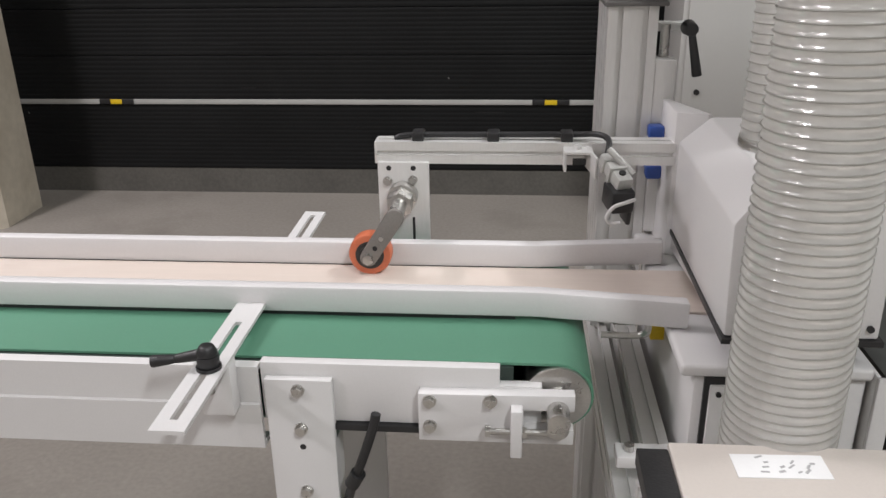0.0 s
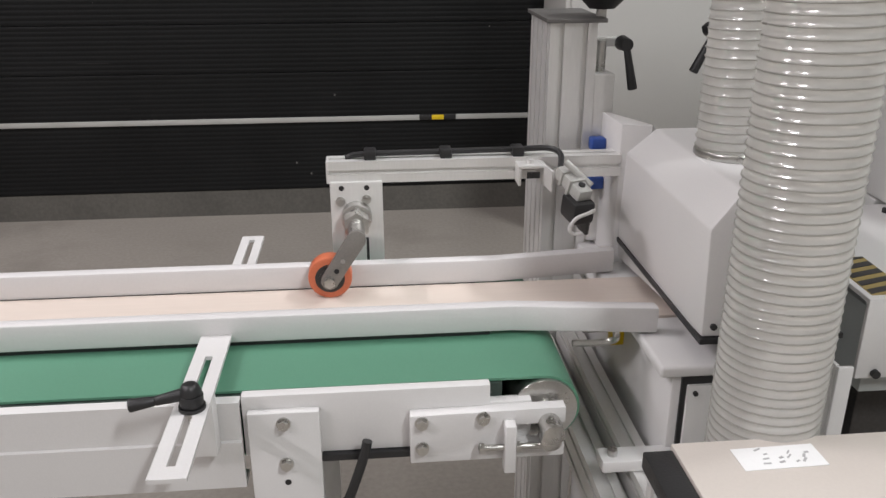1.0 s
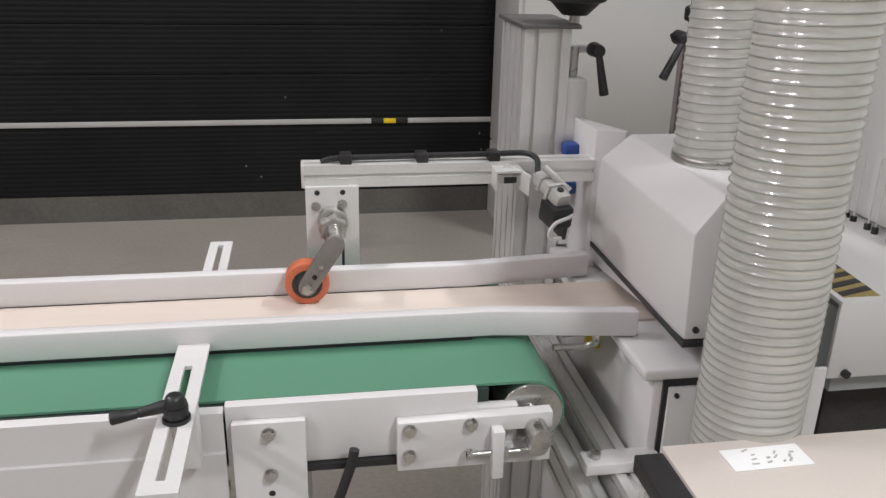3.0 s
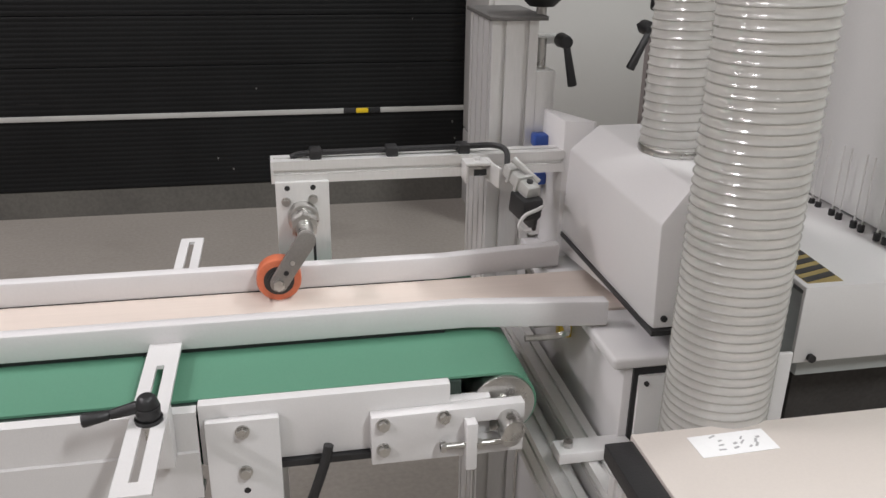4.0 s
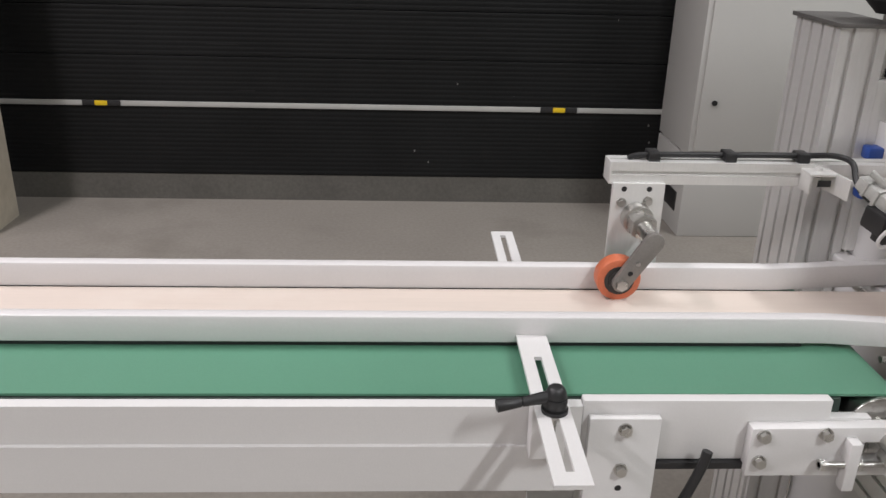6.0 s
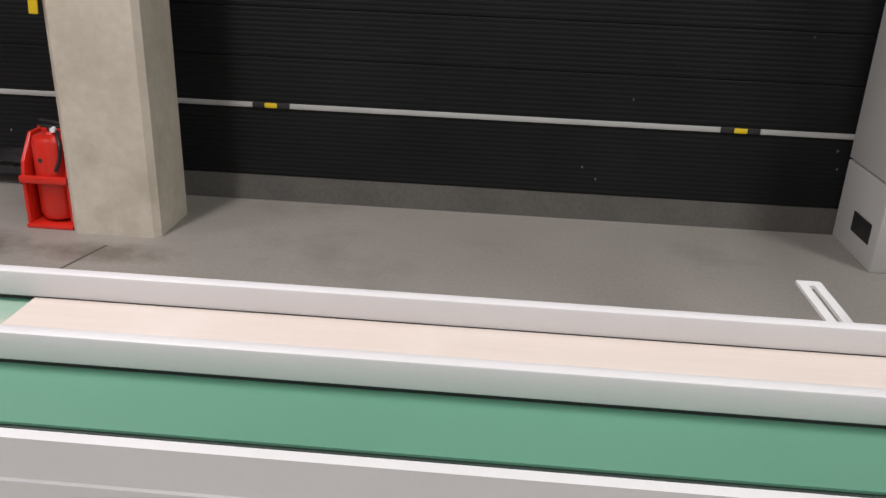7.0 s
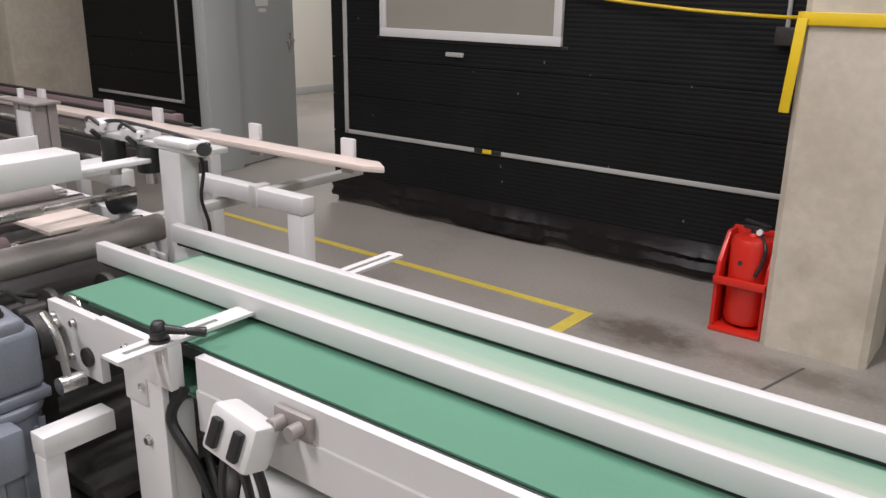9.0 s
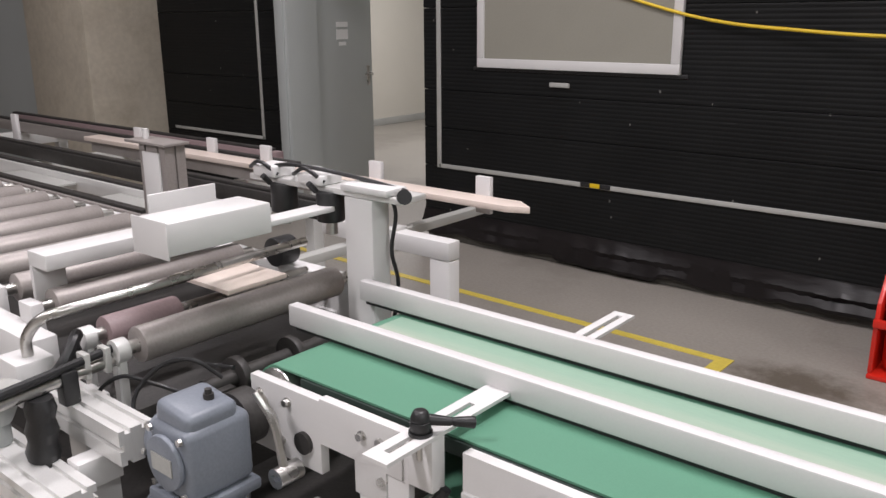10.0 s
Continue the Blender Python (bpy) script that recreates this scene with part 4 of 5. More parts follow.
def hose(cx, cy, z0, z1, r, pitch, label, lean=(0, 0)):
    ob = thing("suction_hose", cx, cy, z0, label, "hose", "suction hoses")
    n, per = 44, 8
    rows = int((z1 - z0) / pitch * per)
    bm, grid = bmesh.new(), []
    rnd = random.Random(int(cx * 1000))
    for j in range(rows + 1):
        z = z0 + (z1 - z0) * j / rows
        u = (z - z0) / (z1 - z0)
        row = []
        for i in range(n):
            a = 2 * math.pi * i / n
            ph = (z / pitch - i / n) % 1.0
            rr = r * (1 - 0.030 * math.sin(math.pi * ph)) * (1 + 0.012 * noise.noise((3 * math.cos(a), 3 * math.sin(a), z * 9)))
            row.append(bm.verts.new((cx + lean[0] * u + rr * math.cos(a), cy + lean[1] * u + rr * math.sin(a), z)))
        grid.append(row)
    for a, b in zip(grid, grid[1:]):
        for i in range(n):
            bm.faces.new((a[i], a[(i + 1) % n], b[(i + 1) % n], b[i]))
    part("wall", bm, M_HOSE, ob, "clear ribbed plastic wall")
    turns = (z1 - z0) / pitch
    pts = []
    for k in range(int(turns * 28)):
        a = 2 * math.pi * k / 28
        z = z0 + pitch * k / 28
        u = (z - z0) / (z1 - z0)
        pts.append((cx + lean[0] * u + r * math.cos(a + 2 * math.pi * z0 / pitch), cy + lean[1] * u + r * math.sin(a + 2 * math.pi * z0 / pitch), z))
    part("spiral", tube(pts, 0.0013, 6, 1), M_WIRE, ob, "grey spiral wire in the hose wall")
    return ob


hose(0.706, 0.068, 0.02, 2.0, 0.072, 0.0132, "thick clear corrugated suction hose hanging to the floor")
hose(0.752, 0.372, 1.150, 2.0, 0.058, 0.0140, "clear corrugated suction hose rising from the dust hood")

base = thing("brushing_machine", 0.75, 0.45, 0, "white steel machine base with an inset grey service door", "machine")
part("body", box(0.622, 0.868, 0.196, 0.72, 0.05, 0.872, 0.006), M_WHITE, base)
part("top_plate", box(0.600, 0.872, 0.186, 0.72, 0.872, 0.892, 0.006, 3), M_WHITE, base, "white top plate")
part("in_slide", box(0.52, 0.66, 0.345, 0.515, 0.872, 0.884, 0.001), M_STEEL, base, "steel infeed slide")
sd = part("service_door", box(0.645, 0.825, 0.186, 0.1965, 0.30, 0.858, 0.002), M_WHITE2, base, "grey service door")
part("door_gap", box(0.637, 0.834, 0.191, 0.1975, 0.29, 0.8705, 0), M_BLACK, base)
part("screw", cyl((0.657, 0.187, 0.845), (0.657, 0.182, 0.845), 0.004, 12), M_BLACK, sd)
part("guard_plate", join(box(0.872, 0.898, 0.172, 0.180, 0.30, 0.885, 0.003), box(0.8725, 0.878, 0.1805, 0.32, 0.30, 0.885, 0.001)), M_WHITE, base, "white bent guard plate")
part("warning_tag", box(0.5975, 0.6215, 0.43, 0.45, 0.80, 0.84, 0.001), M_YELLOW2, base, "yellow warning tag")
part("link_rod", tube([(0.50, 0.33, 0.862), (0.56, 0.33, 0.862), (0.575, 0.335, 0.875), (0.578, 0.45, 0.88), (0.578, 0.60, 0.88)], 0.006, 8), M_STEEL, base, "bent steel rod")

frame_ob = thing("base_frame", 0.54, 0.45, 0, "slotted aluminium base frame of the machine", "frame")
part("profile", extrusion("y", 0.0, 0.72, 0.565, 0.605, 0.64, 0.72, 0.009, 0.006, 1, 2), M_ALU, frame_ob)
part("profile", extrusion("y", 0.08, 0.90, 0.515, 0.555, 0.60, 0.68, 0.009, 0.006, 1, 2), M_ALU, frame_ob)
part("upright", extrusion("z", 0.0, 0.60, 0.515, 0.555, 0.10, 0.18, 0.009, 0.006, 1, 2), M_ALU, frame_ob)
part("upright", extrusion("z", 0.0, 0.60, 0.515, 0.555, 0.72, 0.80, 0.009, 0.006, 1, 2), M_ALU, frame_ob)
foot = part("tie_bar", box(0.515, 0.64, 0.165, 0.205, 0.722, 0.742, 0.003), M_WHITE, frame_ob, "white tie bar")
part("cap_screw", cyl((0.535, 0.185, 0.742), (0.535, 0.185, 0.752), 0.008, 14), M_STEEL, foot)

table = thing("side_table", 0.95, -0.18, 0, "cream laminate table with a white pictogram sheet on aluminium legs", "table")
top = part("tabletop", box(0.552, 1.7, -0.42, 0.010, 0.862, 0.883, 0.003), M_TABLE, table)
part("end_strip", box(0.512, 0.5515, -0.42, 0.0, 0.855, 0.8795, 0.002), M_BLACK, table, "black end strip")
for x in (0.53, 1.62):
    for y in (-0.38, -0.05):
        part("leg", extrusion("z", 0.0, 0.855, x - 0.02, x + 0.02, y - 0.02, y + 0.02, 0.008, 0.005), M_ALU, table)
sheet = thing("pictogram_sheet", 0.68, -0.035, 0.883, "white sheet with small unreadable black pictograms on the table", "label")
part("sheet", turned(box(0.623, 0.733, -0.056, -0.011, 0.8832, 0.8842, 0), about(0.68, -0.035, 0.883, 0, 0, 1.5)), M_PAPER, sheet)
for k in range(14):
    x, y = 0.652 + 0.018 * (k % 4) + 0.004 * (k % 3), -0.047 + 0.009 * (k // 4)
    if k % 4 == 1 and k > 8:
        continue
    part("mark", turned(box(x, x + 0.010 - 0.002 * (k % 3), y, y + 0.0025 + 0.001 * (k % 2), 0.8843, 0.8847, 0), about(x, y, 0.883, 0, 0, 17 * k % 60)), M_INK, sheet, smooth=False)

guard = thing("chain_guard", 1.3, 0.45, 0, "white box guard with a hazard striped edge label", "guard")
part("cover", join(prism([(0.208, 0.842), (0.208, 0.980), (0.60, 0.995), (0.60, 0.985), (0.216, 0.972), (0.216, 0.842)], "x", 0.925, 2.2, 0.0015)), M_WHITE, guard, "bent white cover")
part("inside", box(0.955, 2.2, 0.235, 0.60, 0.80, 0.945, 0.002), M_GREY_DOOR, guard, "grey inner panel")
part("knob", cyl((0.955, 0.207, 0.852), (0.955, 0.199, 0.852), 0.007, 14), M_BLACK, guard)
lab = part("hazard_label", turned(box(0.935, 1.00, 0.222, 0.36, 0.9835, 0.9845, 0), about(0.97, 0.3, 0.984, 2.2, 0, 0)), M_HAZARD, guard, "yellow and black hazard label")
for k in range(5):
    y = 0.232 + 0.028 * k
    part("hazard_bar", turned(prism([(0.936, y - 0.008), (0.999, y + 0.010), (0.999, min(y + 0.025, 0.359)), (0.936, y + 0.007)], "z", 0.9846, 0.9852), about(0.97, 0.3, 0.984, 2.2, 0, 0)), M_BLACK, lab, smooth=False)
part("stand", box(1.0, 2.2, 0.30, 0.56, 0.0, 0.80, 0.004), M_DARK, guard, "dark machine stand")
body = thing("machine_housing", 1.8, 0.9, 0, "tall light grey machine housing with steel guide rods", "machine")
part("panel", box(1.176, 2.6, 0.216, 1.2, 1.0, 2.0, 0.006), M_WHITE2, body)
part("lower_body", box(1.176, 2.6, 0.62, 1.2, 0.0, 0.998, 0.006), M_WHITE2, body)
for k in range(8):
    x, y = 1.160, 0.556 - 0.066 * (k // 2) - 0.022 * (k % 2)
    part("rod", cyl((x, y, 0.99), (x, y, 1.13), 0.0018, 8), M_ALU, body, "thin steel rod")
    part("rod_knob", cyl((x, y, 0.988), (x, y, 1.003), 0.0065, 12, bevel=0.002), M_BLACK, body, "black rod foot")

# ---- under the conveyor ----
lead = thing("motor_cable", 0.13, 0.2, 0.7, "black cable hanging under the conveyor", "cable")
part("cable", tube([(0.157, 0.14, 0.822), (0.152, 0.138, 0.80), (0.136, 0.138, 0.75), (0.118, 0.142, 0.70), (0.105, 0.16, 0.66), (0.09, 0.20, 0.60)], 0.0075, 10), M_BLACK, lead)
part("plug", cyl((0.125, 0.139, 0.715), (0.113, 0.145, 0.69), 0.012, 14), M_BLACK, lead, "black plug")

# ---- the infeed machine beyond the conveyor's other end ----
HX, HY, HZ = 0.053, -0.051, 0.015
head = thing("gantry_head", -3.6, 0.6, 0, "white steel gantry post with black air cylinders on its head", "machine")
part("post", box(-3.600, -3.515, 0.60, 0.655, -HZ, 1.0975, 0.004), M_WHITE, head)
part("head_plate", turned(box(-3.93, -3.43, 0.60, 0.68, 1.098, 1.112, 0.003), about(-3.5, 0.63, 1.1, 0, 0, 0)), M_ALU, head, "aluminium head plate")
for cx0, cx1, cz in ((-3.90, -3.82, 1.14), (-3.74, -3.66, 1.135), (-3.60, -3.46, 1.128)):
    part("clevis", box(cx0, cx1, 0.588, 0.655, 1.112, cz, 0.005), M_WHITE, head, "small white clevis block")
for x in (-3.82, -3.66):
    cy_ = part("air_cylinder", cyl((x, 0.615, 1.03), (x, 0.615, 1.10), 0.032, 24, bevel=0.004), M_BLACK, head, "black air cylinder")
    part("port", join(cyl((x - 0.02, 0.59, 1.10), (x - 0.02, 0.57, 1.12), 0.007, 10), tube([(x, 0.60, 1.12), (x - 0.04, 0.58, 1.15), (x - 0.10, 0.60, 1.13), (x - 0.14, 0.63, 1.12)], 0.005, 8)), M_BLACK, cy_)
    part("gland", cyl((x, 0.615, 1.0), (x, 0.615, 1.03), 0.014, 16), M_STEEL, cy_)
for bm in (tube([(-3.48, 0.62, 1.115), (-3.492, 0.65, 1.06), (-3.502, 0.645, 0.98), (-3.498, 0.66, 0.90), (-3.508, 0.65, 0.80)], 0.0045, 8), tube([(-3.88, 0.62, 1.13), (-3.75, 0.60, 1.15), (-3.58, 0.63, 1.135), (-3.45, 0.64, 1.12)], 0.005, 8)):
    part("air_line", bm, M_BLACK, head, "black air line")
part("port_cap", cyl((-3.44, 0.62, 1.112), (-3.42, 0.60, 1.118), 0.016, 14), M_BLACK, head)

head.location = (-3.6 + HX, 0.6 + HY, HZ)

tray = thing("cover_tray", -3.66, 0.35, 1.055, "white folded steel cover tray over the rollers", "cover")
part("tray", box(-3.705, -3.60, 0.160, 0.40, 1.055, 1.118, 0.004), M_WHITE, tray)
part("back_flap", join(box(-3.79, -3.783, 0.24, 0.40, 1.06, 1.135, 0.002), box(-3.7825, -3.7055, 0.24, 0.40, 1.06, 1.066, 0.001)), M_WHITE, tray)
part("lip", box(-3.712, -3.594, 0.158, 0.162, 1.05, 1.122, 0.002), M_WHITE, tray)
part("support", box(-3.68, -3.63, 0.395, 0.60, 1.058, 1.070, 0.002), M_WHITE, tray)

tray.location = (-3.66 + HX, 0.35 + HY, 1.055 + HZ)

table_rollers = thing("roller_table", -4.6, 0.35, 0, "roller table of dull steel rollers in a white frame", "roller table")
part("side_rail", box(-6.2, -3.90, -0.01, 0.05, 0.78, 0.855, 0.004), M_WHITE, table_rollers, "white side rail")
part("side_rail", box(-6.2, -3.62, 0.64, 0.69, 0.78, 0.875, 0.004), M_WHITE, table_rollers, "white side rail")
for k, (x, r, z, mat, y0) in enumerate(((-3.645, 0.036, 0.885, M_ROLLER, 0.085), (-3.80, 0.034, 0.868, M_PLUM, 0.10), (-4.02, 0.034, 0.882, M_ROLLER, 0.10), (-4.20, 0.034, 0.882, M_ROLLER, 0.10), (-4.38, 0.036, 0.885, M_ROLLER, 0.08),
                                    (-4.56, 0.036, 0.885, M_ROLLER, 0.08), (-4.74, 0.036, 0.885, M_ROLLER, 0.08), (-4.92, 0.036, 0.885, M_ROLLER, 0.08), (-5.10, 0.036, 0.885, M_ROLLER, 0.08), (-5.28, 0.036, 0.885, M_ROLLER, 0.08), (-5.46, 0.036, 0.885, M_ROLLER, 0.08))):
    rl = part("roller", cyl((x, y0, z), (x, 0.60 if k != 1 else 0.27, z), r, 32, bevel=0.003), mat, table_rollers, "dull steel roller" if k != 1 else "short plum roller")
    part("journal", cyl((x, y0 - 0.045, z), (x, 0.645, z), 0.014, 16), M_STEEL, rl, "bright journal")
    if k > 1:
        part("bearing", box(x - 0.03, x + 0.03, y0 - 0.06, y0 - 0.03, z - 0.05, z + 0.018, 0.004), M_WHITE, table_rollers, "white bearing block")
    else:
        part("bearing", join(cyl((x, y0 - 0.05, z), (x, y0 - 0.025, z), 0.024, 16), box(x - 0.012, x + 0.012, y0 - 0.045, y0 - 0.03, z - 0.12, z - 0.015, 0.002)), M_ALU, table_rollers, "small round bearing")
part("dark_tray", box(-6.0, -3.62, 0.06, 0.63, 0.70, 0.765, 0.002), M_DARK, table_rollers, "dark drip tray")
for x in (-3.72, -4.9, -6.1):
    for y in (0.0, 0.65):
        part("leg", box(x - 0.035, x + 0.035, y - 0.02, y + 0.04, 0, 0.79, 0.003), M_WHITE, table_rollers)
part("bridge", join(box(-4.075, -4.06, 0.085, 0.16, 0.87, 0.964, 0.003), box(-4.075, -3.99, 0.085, 0.70, 0.9645, 1.0, 0.003)), M_WHITE, table_rollers, "white bridge bar")
part("joint", cyl((-3.87, 0.60, 0.915), (-3.87, 0.66, 0.915), 0.038, 20, bevel=0.004), M_BLACK, table_rollers, "black end bearing")
piece = thing("wood_plank", -3.75, 0.38, 0.92, "short pale plank end lying on the steel rollers", "plank", "planks")
part("board", box(-3.86, -3.66, 0.31, 0.47, 0.9215, 0.932, 0.0015), M_WOOD, piece)

conduit = thing("cable_conduit", -3.9, 0.3, 0.9, "bright curved cable conduit over the roller table", "conduit")
part("conduit", tube([(-3.80, -0.055, 0.86), (-3.795, -0.055, 0.905), (-3.765, -0.035, 0.945), (-3.735, 0.02, 0.960), (-3.715, 0.18, 0.968), (-3.725, 0.42, 0.970), (-3.74, 0.595, 0.968)], 0.011, 12), M_STEEL, conduit)
block = part("socket", box(-3.85, -3.765, -0.095, -0.02, 0.78, 0.868, 0.005), M_WHITE, conduit, "white socket block")
part("flex", tube([(-3.765, -0.05, 0.81), (-3.73, -0.02, 0.86), (-3.75, 0.02, 0.90), (-3.79, 0.03, 0.86), (-3.80, 0.06, 0.80)], 0.012, 10), M_BLACK, conduit, "black flexible lead")

motor = thing("gear_motor", -3.33, 0.02, 0.6, "blue grey gear motor at the end of the conveyor", "motor")
gbx = part("gearbox", join(box(-3.405, -3.295, -0.045, 0.085, 0.735, 0.862, 0.016, 3), turned(box(-3.398, -3.302, -0.035, 0.065, 0.83, 0.890, 0.014, 3), about(-3.35, 0.02, 0.86, 0, 7, 0)), box(-3.412, -3.288, -0.052, 0.09, 0.712, 0.7345, 0.006),
                        cyl((-3.35, -0.045, 0.80), (-3.35, -0.056, 0.80), 0.048, 28, bevel=0.004)), M_MOTOR, motor, "blue grey cast gearbox")
part("output_flange", join(cyl((-3.405, 0.01, 0.80), (-3.428, 0.005, 0.80), 0.052, 32, bevel=0.005), cyl((-3.428, 0.005, 0.80), (-3.446, 0.001, 0.80), 0.040, 28, bevel=0.004)), M_MOTOR, gbx, "round cast flange")
for k in range(6):
    a = math.pi * k / 3 + 0.3
    part("flange_bolt", cyl((-3.428, 0.005 + 0.046 * math.cos(a), 0.80 + 0.046 * math.sin(a)), (-3.435, 0.004 + 0.046 * math.cos(a), 0.80 + 0.046 * math.sin(a)), 0.0055, 6), M_STEEL, gbx)
for x, z in ((-3.392, 0.75), (-3.308, 0.75), (-3.392, 0.848), (-3.308, 0.848)):
    part("cover_bolt", cyl((x, -0.045, z), (x, -0.051, z), 0.0065, 6), M_STEEL, gbx)
part("breather", join(cyl((-3.335, 0.03, 0.885), (-3.335, 0.03, 0.897), 0.009, 12), cyl((-3.335, 0.03, 0.897), (-3.335, 0.03, 0.905), 0.006, 12)), M_DARK, gbx, "small dark breather cap")
part("rating_plate", box(-3.378, -3.322, -0.0585, -0.0562, 0.785, 0.815, 0), M_STRIP, gbx, "small pale rating plate")
part("motor_flange", cyl((-3.36, 0.01, 0.7115), (-3.36, 0.01, 0.690), 0.086, 32, bevel=0.005), M_MOTOR, motor, "round motor flange")
body_m = part("motor_body", join(cyl((-3.36, 0.01, 0.6895), (-3.36, 0.01, 0.45), 0.070, 28, bevel=0.01)), M_MOTOR, motor, "ribbed motor body")
for k in range(12):
    a = 2 * math.pi * k / 12
    part("fin", turned(box(-3.36 + 0.066, -3.36 + 0.082, 0.007, 0.013, 0.47, 0.66, 0.001), about(-3.36, 0.01, 0, 0, 0, math.degrees(a))), M_MOTOR, body_m)
part("terminal_box", box(-3.30, -3.23, -0.09, 0.0, 0.60, 0.70, 0.01), M_MOTOR, motor, "terminal box")
part("cap", cyl((-3.446, 0.001, 0.80), (-3.456, -0.001, 0.80), 0.022, 24, bevel=0.003), M_DARK, motor, "dark shaft cap")
part("torque_arm", join(tube([(-3.29, 0.09, 0.89), (-3.26, 0.10, 0.84), (-3.24, 0.10, 0.76)], 0.008, 8), cyl((-3.24, 0.08, 0.75), (-3.24, 0.13, 0.75), 0.018, 16)), M_STEEL, motor, "steel torque arm")
part("flange", cyl((-3.36, 0.09, 0.815), (-3.36, 0.13, 0.815), 0.05, 28), M_DARK, motor)
part("foot", box(-3.45, -3.27, -0.07, 0.09, 0.0, 0.455, 0.004), M_DARK, motor, "dark motor bracket")

loop = thing("cable_loop", -3.3, 0.05, 0.7, "black cables looped behind the gear motor", "cable")
for pts in ([(-3.52, 0.0, 0.74), (-3.56, 0.02, 0.82), (-3.53, 0.06, 0.88), (-3.47, 0.09, 0.90), (-3.44, 0.13, 0.86)],
            [(-3.62, -0.01, 0.72), (-3.66, 0.0, 0.80), (-3.62, 0.03, 0.845), (-3.55, 0.06, 0.84), (-3.50, 0.12, 0.80)], [(-3.46, 0.17, 0.86), (-3.53, 0.16, 0.85), (-3.58, 0.2, 0.82), (-3.6, 0.3, 0.78), (-3.55, 0.4, 0.74)]):
    part("cable", tube(pts, 0.0042, 8), M_BLACK, loop)
idler = thing("drive_chain_guard", -3.55, 0.35, 0.6, "dark drive parts between belt end and rollers", "drive")
part("cross_shaft", cyl((-3.535, 0.15, 0.80), (-3.535, 0.62, 0.80), 0.018, 18), M_DARK, idler)
for y in (0.22, 0.36, 0.5):
    part("sprocket", cyl((-3.535, y, 0.80), (-3.535, y + 0.018, 0.80), 0.042, 20, bevel=0.002), M_DARK, idler, "dark sprocket")
part("carrier", box(-3.57, -3.50, 0.16, 0.20, 0.53, 0.80, 0.003), M_DARK, idler)
part("scraper", turned(box(-3.500, -3.455, 0.23, 0.56, 0.800, 0.805, 0.001), about(-3.49, 0.3, 0.80, 0, 40, 0)), M_GREEN, idler, "green belt scraper flap")
rail = thing("profile_rail", -3.7, -0.08, 0, "slotted aluminium rails beside the gear motor", "frame")
part("profile", extrusion("x", -3.885, -3.465, -0.065, 0.0, 0.755, 0.820, 0.010, 0.008, 2, 1), M_ALU, rail)
part("profile", extrusion("x", -4.4, -3.47, -0.195, -0.110, 0.665, 0.745, 0.010, 0.008, 2, 2), M_ALU, rail)
for x in (-3.55, -4.3):
    part("leg", extrusion("z", 0.0, 0.664, x - 0.03, x + 0.03, -0.185, -0.125, 0.008, 0.006), M_ALU, rail)
    part("bracket", box(x - 0.02, x + 0.02, -0.1095, -0.03, 0.70, 0.754, 0.002), M_WHITE, rail)
rod = thing("cross_rod", -3.64, -0.05, 0.86, "bright steel rod with a black air hose along it", "rod")
part("rod", cyl((-3.605, -0.30, 0.868), (-3.655, 0.055, 0.868), 0.011, 16), M_STEEL, rod, "bright steel rod")
part("air_hose", tube([(-3.60, -0.31, 0.888), (-3.615, -0.18, 0.888), (-3.64, -0.04, 0.889), (-3.655, 0.05, 0.890), (-3.665, 0.10, 0.875)], 0.0085, 10), M_BLACK, rod, "black air hose")
part("clamp", box(-3.652, -3.622, -0.075, -0.045, 0.8205, 0.884, 0.003), M_BLACK, rod, "black rod clamp")
for y in (0.02, -0.02):
    part("clip", box(-3.664, -3.634, y - 0.006, y + 0.006, 0.852, 0.902, 0.002), M_STRIP, rod, "pale clip")
part("arm", box(-3.655, -3.635, 0.035, 0.052, 0.76, 0.858, 0.002), M_WHITE, rod, "white upright arm")
drape = thing("hanging_bellows", -3.62, -0.10, 0.6, "black rubber bellows hanging from the steel rod", "bellows")
bm = bmesh.new()
rows_b = []
for j in range(15):
    z = 0.858 - 0.020 * j
    r = 0.026 + 0.006 * (j % 2) + 0.0008 * j
    rows_b.append([bm.verts.new((-3.622 + r * math.cos(2 * math.pi * i / 18), -0.118 + 0.8 * r * math.sin(2 * math.pi * i / 18) - 0.0012 * j, z)) for i in range(18)])
for a, b in zip(rows_b, rows_b[1:]):
    for i in range(18):
        bm.faces.new((a[i], a[(i + 1) % 18], b[(i + 1) % 18], b[i]))
bm.faces.new(rows_b[0])
bm.faces.new(rows_b[-1])
part("sleeve", bm, M_BLACK, drape)
funnel = thing("suction_funnel", -3.74, -0.15, 0.746, "pale grey suction funnel standing on the lower rail", "funnel")
part("bowl", join(cyl((-3.735, -0.152, 0.786), (-3.735, -0.152, 0.842), 0.026, 24, 0.050, bevel=0.003), cyl((-3.735, -0.152, 0.746), (-3.735, -0.152, 0.786), 0.022, 20)), M_GREY_DOOR, funnel)
part("rim", cyl((-3.735, -0.152, 0.8425), (-3.735, -0.152, 0.850), 0.053, 24, bevel=0.002), M_STRIP, funnel, "pale rim")

brace = thing("brace_bar", -3.05, -0.02, 0, "white square brace bar below the conveyor end", "brace")
part("bar", turned(box(-3.212, -3.164, 0.0, 0.145, 0.655, 0.70, 0.003), about(-3.15, 0.15, 0.68, 0, 0, 0)), M_WHITE, brace)
part("leg", box(-3.208, -3.168, 0.0, 0.04, 0, 0.654, 0.003), M_WHITE, brace)

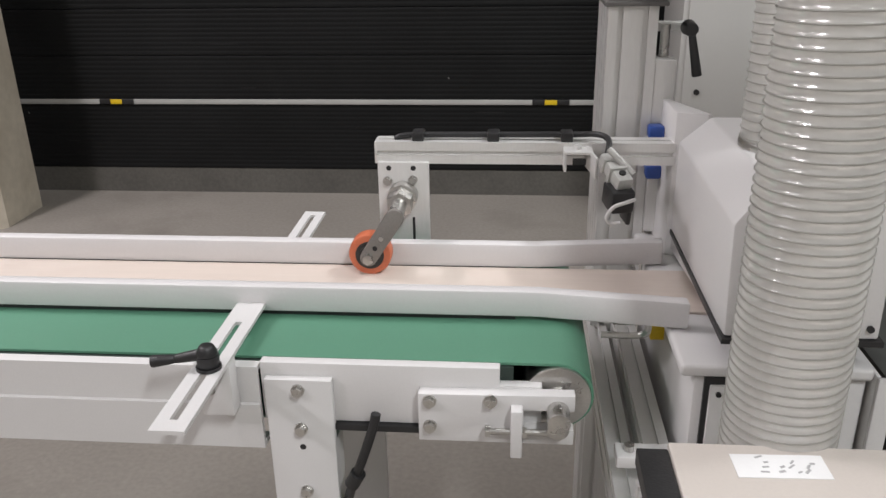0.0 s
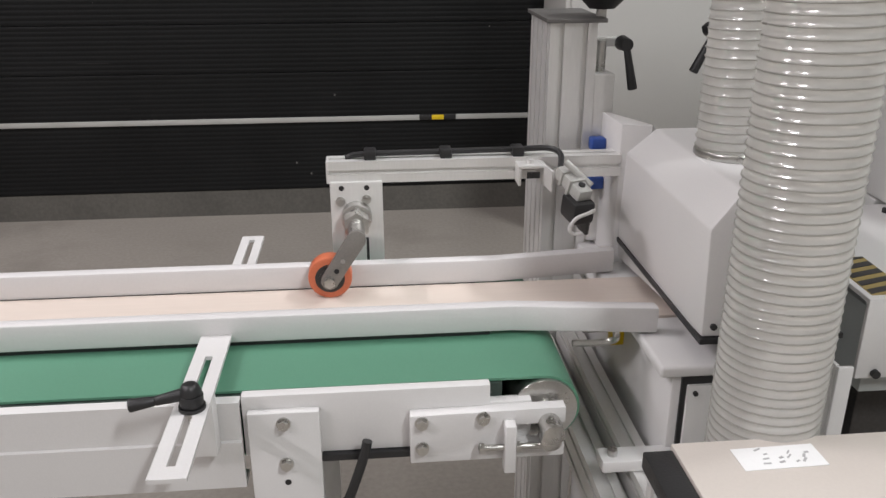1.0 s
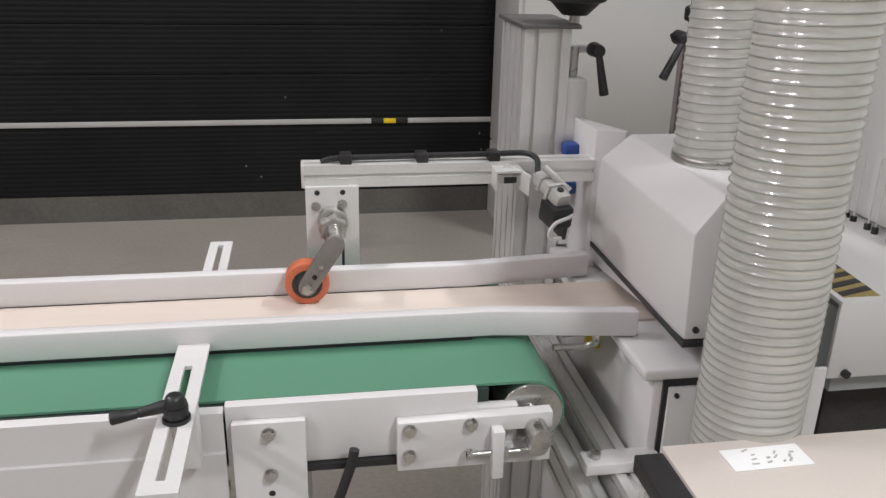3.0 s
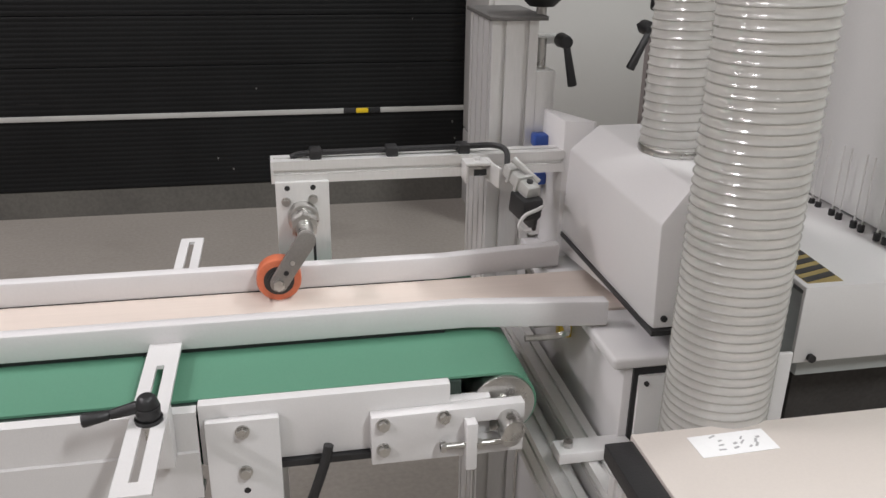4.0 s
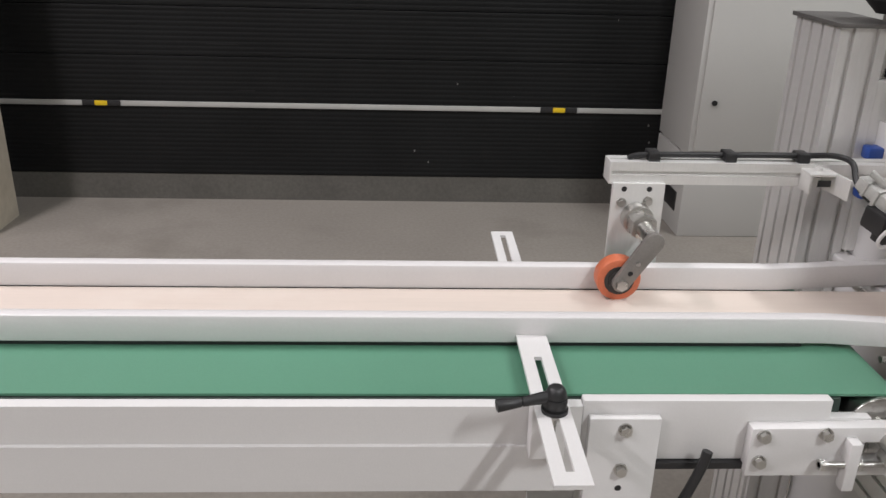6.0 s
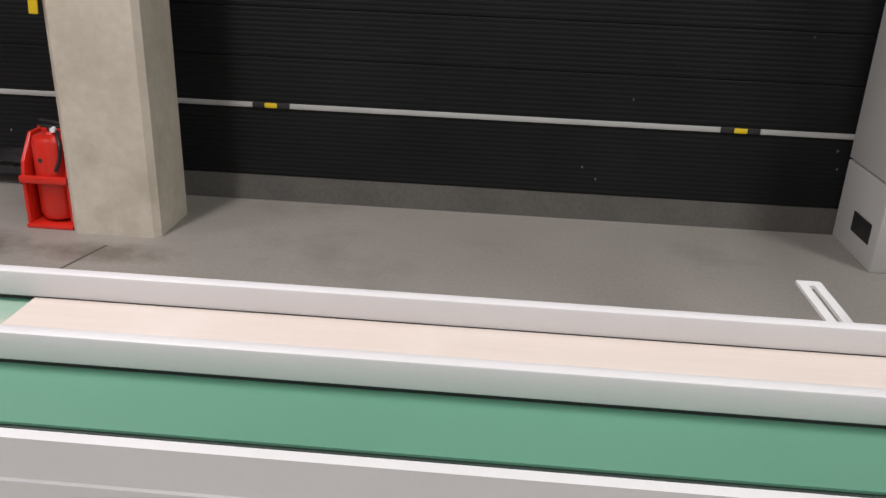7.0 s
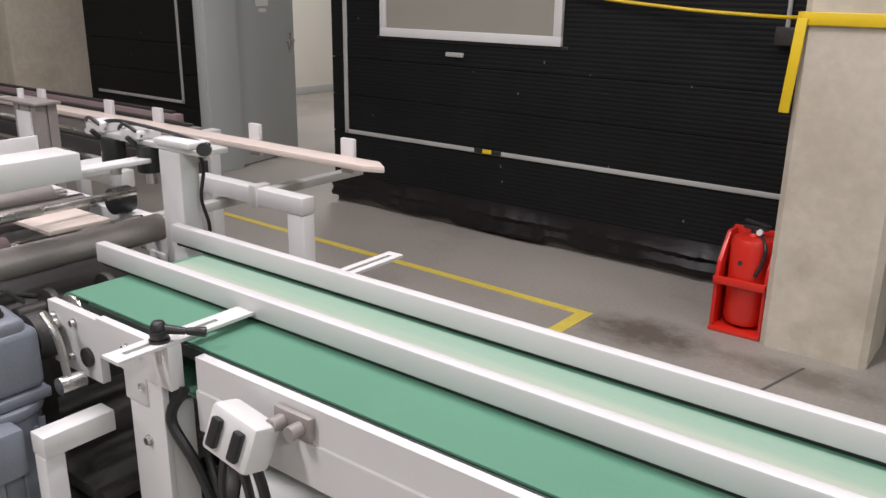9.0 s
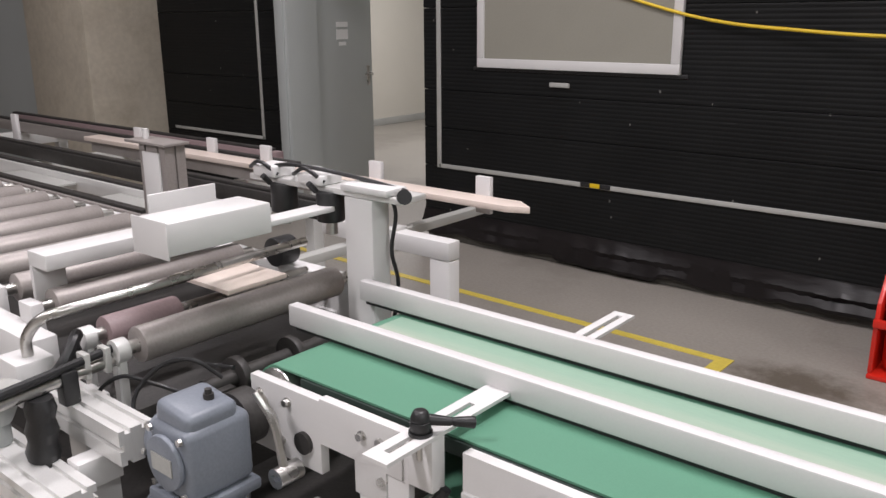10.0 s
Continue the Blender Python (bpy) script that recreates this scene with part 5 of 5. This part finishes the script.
# added dark boxes that darken the shaded floor under the machine end
shade_box = thing("under_table_shade", -3.6, 0.3, 0, "dark box standing in for the shade under the roller table", "plinth")
part("plinth", box(-4.9, -3.22, 0.15, 0.95, 0.0, 0.42, 0.01), M_DARK, shade_box)
part("shade_sheet", box(-3.62, -3.16, 0.10, 0.62, 0.50, 0.53, 0.004), M_DARK, shade_box, "dark sheet standing in for shade")
part("sheet_post", box(-3.45, -3.40, 0.3, 0.36, 0.42, 0.50, 0.002), M_DARK, shade_box)
drum = thing("drum_motor", -2.78, 0.33, 0.45, "grey drum motor hung under the conveyor", "motor")
part("drum", cyl((-2.86, 0.22, 0.60), (-2.62, 0.36, 0.60), 0.062, 28, bevel=0.01), M_WHITE2, drum)
part("end_cap", cyl((-2.885, 0.205, 0.60), (-2.86, 0.22, 0.60), 0.066, 28, bevel=0.006), M_DARK, drum, "dark end cap")
part("hanger", join(box(-2.79, -2.72, 0.26, 0.31, 0.655, 0.86, 0.003)), M_DARK, drum)
sbox = thing("sensor_box", -2.72, 0.1, 0.75, "white tilted junction box with black cable glands under the conveyor", "junction box")
part("box", turned(box(-2.77, -2.665, 0.07, 0.125, 0.785, 0.865, 0.008), about(-2.715, 0.1, 0.82, -16, 9, 0)), M_WHITE, sbox)
for x in (-2.742, -2.692):
    part("gland", turned(box(x - 0.010, x + 0.010, 0.058, 0.071, 0.80, 0.85, 0.004), about(-2.715, 0.1, 0.82, -16, 9, 0)), M_BLACK, sbox, "black socket")
part("bracket", join(box(-2.69, -2.61, 0.145, 0.157, 0.83, 0.87, 0.002), cyl((-2.67, 0.12, 0.85), (-2.67, 0.15, 0.85), 0.012, 12), cyl((-2.63, 0.12, 0.85), (-2.63, 0.15, 0.85), 0.012, 12)), M_ROLLER, sbox, "dull steel holder")
for bm in (tube([(-2.76, 0.10, 0.78), (-2.80, 0.12, 0.70), (-2.84, 0.15, 0.62), (-2.88, 0.16, 0.66), (-2.92, 0.17, 0.74)], 0.008, 8), tube([(-2.72, 0.10, 0.77), (-2.74, 0.13, 0.66), (-2.80, 0.15, 0.58), (-2.90, 0.18, 0.55)], 0.008, 8), tube([(-2.70, 0.11, 0.78), (-2.69, 0.12, 0.70), (-2.70, 0.13, 0.58), (-2.74, 0.2, 0.4), (-2.78, 0.25, 0.02)], 0.009, 8), tube([(-2.93, 0.15, 0.82), (-2.95, 0.13, 0.76), (-2.90, 0.14, 0.68), (-2.86, 0.16, 0.55), (-2.84, 0.2, 0.3), (-2.8, 0.3, 0.02)], 0.010, 8)):
    part("cable", bm, M_BLACK, sbox, "black cable")

# cross transfer with its pegs
transfer = thing("cross_transfer", -5.2, 2.0, 0, "cross transfer conveyor with dark chains and grey beams", "conveyor")
for y, z, mat, end in ((2.2, 0.79, M_PLUM, -5.8), (1.95, 0.80, M_ROLLER, -5.3), (1.45, 0.80, M_DARK, -4.6), (1.2, 0.78, M_ALU, -4.75), (1.0, 0.76, M_ROLLER, -5.1)):
    part("beam", box(-9.0, end, y - 0.03, y + 0.03, z - 0.07, z, 0.004), mat, transfer, "grey transfer beam")
    part("chain", box(-9.0, end - 0.05, y - 0.018, y + 0.018, z + 0.0005, z + 0.014, 0.002), M_DARK, transfer, "dark chain")
for x in (-5.35, -6.3, -7.7):
    part("cover_plate", box(x - 0.28, x + 0.28, 1.04, 1.165, 0.742, 0.752, 0.002), M_STRIP, transfer, "pale cover plate")
for x in (-5.6, -7.0, -8.4):
    part("cross_beam", box(x - 0.04, x + 0.04, 0.9, 2.3, 0.62, 0.72, 0.004), M_WHITE2, transfer)
    for y in (0.95, 2.25):
        part("leg", box(x - 0.035, x + 0.035, y - 0.035, y + 0.035, 0, 0.63, 0.003), M_WHITE2, transfer)
part("end_beam", box(-4.45, -4.40, 0.95, 2.21, 0.645, 0.68, 0.003), M_STRIP, transfer, "grey end beam")
slat = thing("wooden_lath", -5.2, 1.73, 0.80, "long pale wooden slat lying against white pegs", "slat")
part("slat", prism([(-6.92, 1.68), (-3.92, 1.685), (-3.838, 1.72), (-3.92, 1.785), (-6.92, 1.785)], "z", 0.814, 0.838, 0.002), M_LATH, slat)
part("carrier", box(-6.9, -5.0, 1.71, 1.76, 0.75, 0.8135, 0.003), M_ROLLER, slat, "grey carrier rail")
for x in (-4.10, -4.67, -5.40, -5.83, -6.52):
    pg = thing("stop_peg", x, 1.797, 0.83, "small white plastic stop peg behind the slat", "peg", "stop pegs")
    part("peg", box(x - 0.035, x + 0.035, 1.786, 1.808, 0.765, 0.908, 0.004), M_FENCE, pg)
for x in (-7.3, -8.0):
    pg = thing("stop_peg", x, 1.5, 0.86, "small white plastic stop peg on a far beam", "peg", "stop pegs")
    part("peg", box(x - 0.035, x + 0.035, 1.46, 1.48, 0.80, 0.96, 0.004), M_FENCE, pg)
side = thing("end_bracket", -4.05, 1.38, 0, "white steel end bracket on an upright leg", "bracket")
part("bar", box(-4.55, -3.925, 1.37, 1.43, 0.70, 0.765, 0.004), M_WHITE, side)
part("leg", box(-4.012, -3.925, 1.372, 1.428, 0.0, 0.698, 0.004), M_WHITE, side)
part("clamp_strap", box(-4.21, -4.17, 1.362, 1.438, 0.69, 0.775, 0.003), M_ALU, side)
post3 = thing("guide_post", -4.8, 0.92, 0, "aluminium guide post with a white face and cap plate", "post")
part("profile", extrusion("z", 0.0, 1.07, -4.925, -4.765, 0.87, 0.95, 0.010, 0.008, 2, 1), M_ROLLER, post3)
part("face", box(-4.895, -4.795, 0.862, 0.8695, 0.60, 1.045, 0.001), M_WHITE, post3, "white face plate")
part("cap", box(-5.00, -4.75, 0.858, 0.962, 1.07, 1.080, 0.002), M_ROLLER, post3)
part("pin", cyl((-4.94, 0.91, 1.080), (-4.94, 0.91, 1.115), 0.012, 14), M_WHITE, post3)
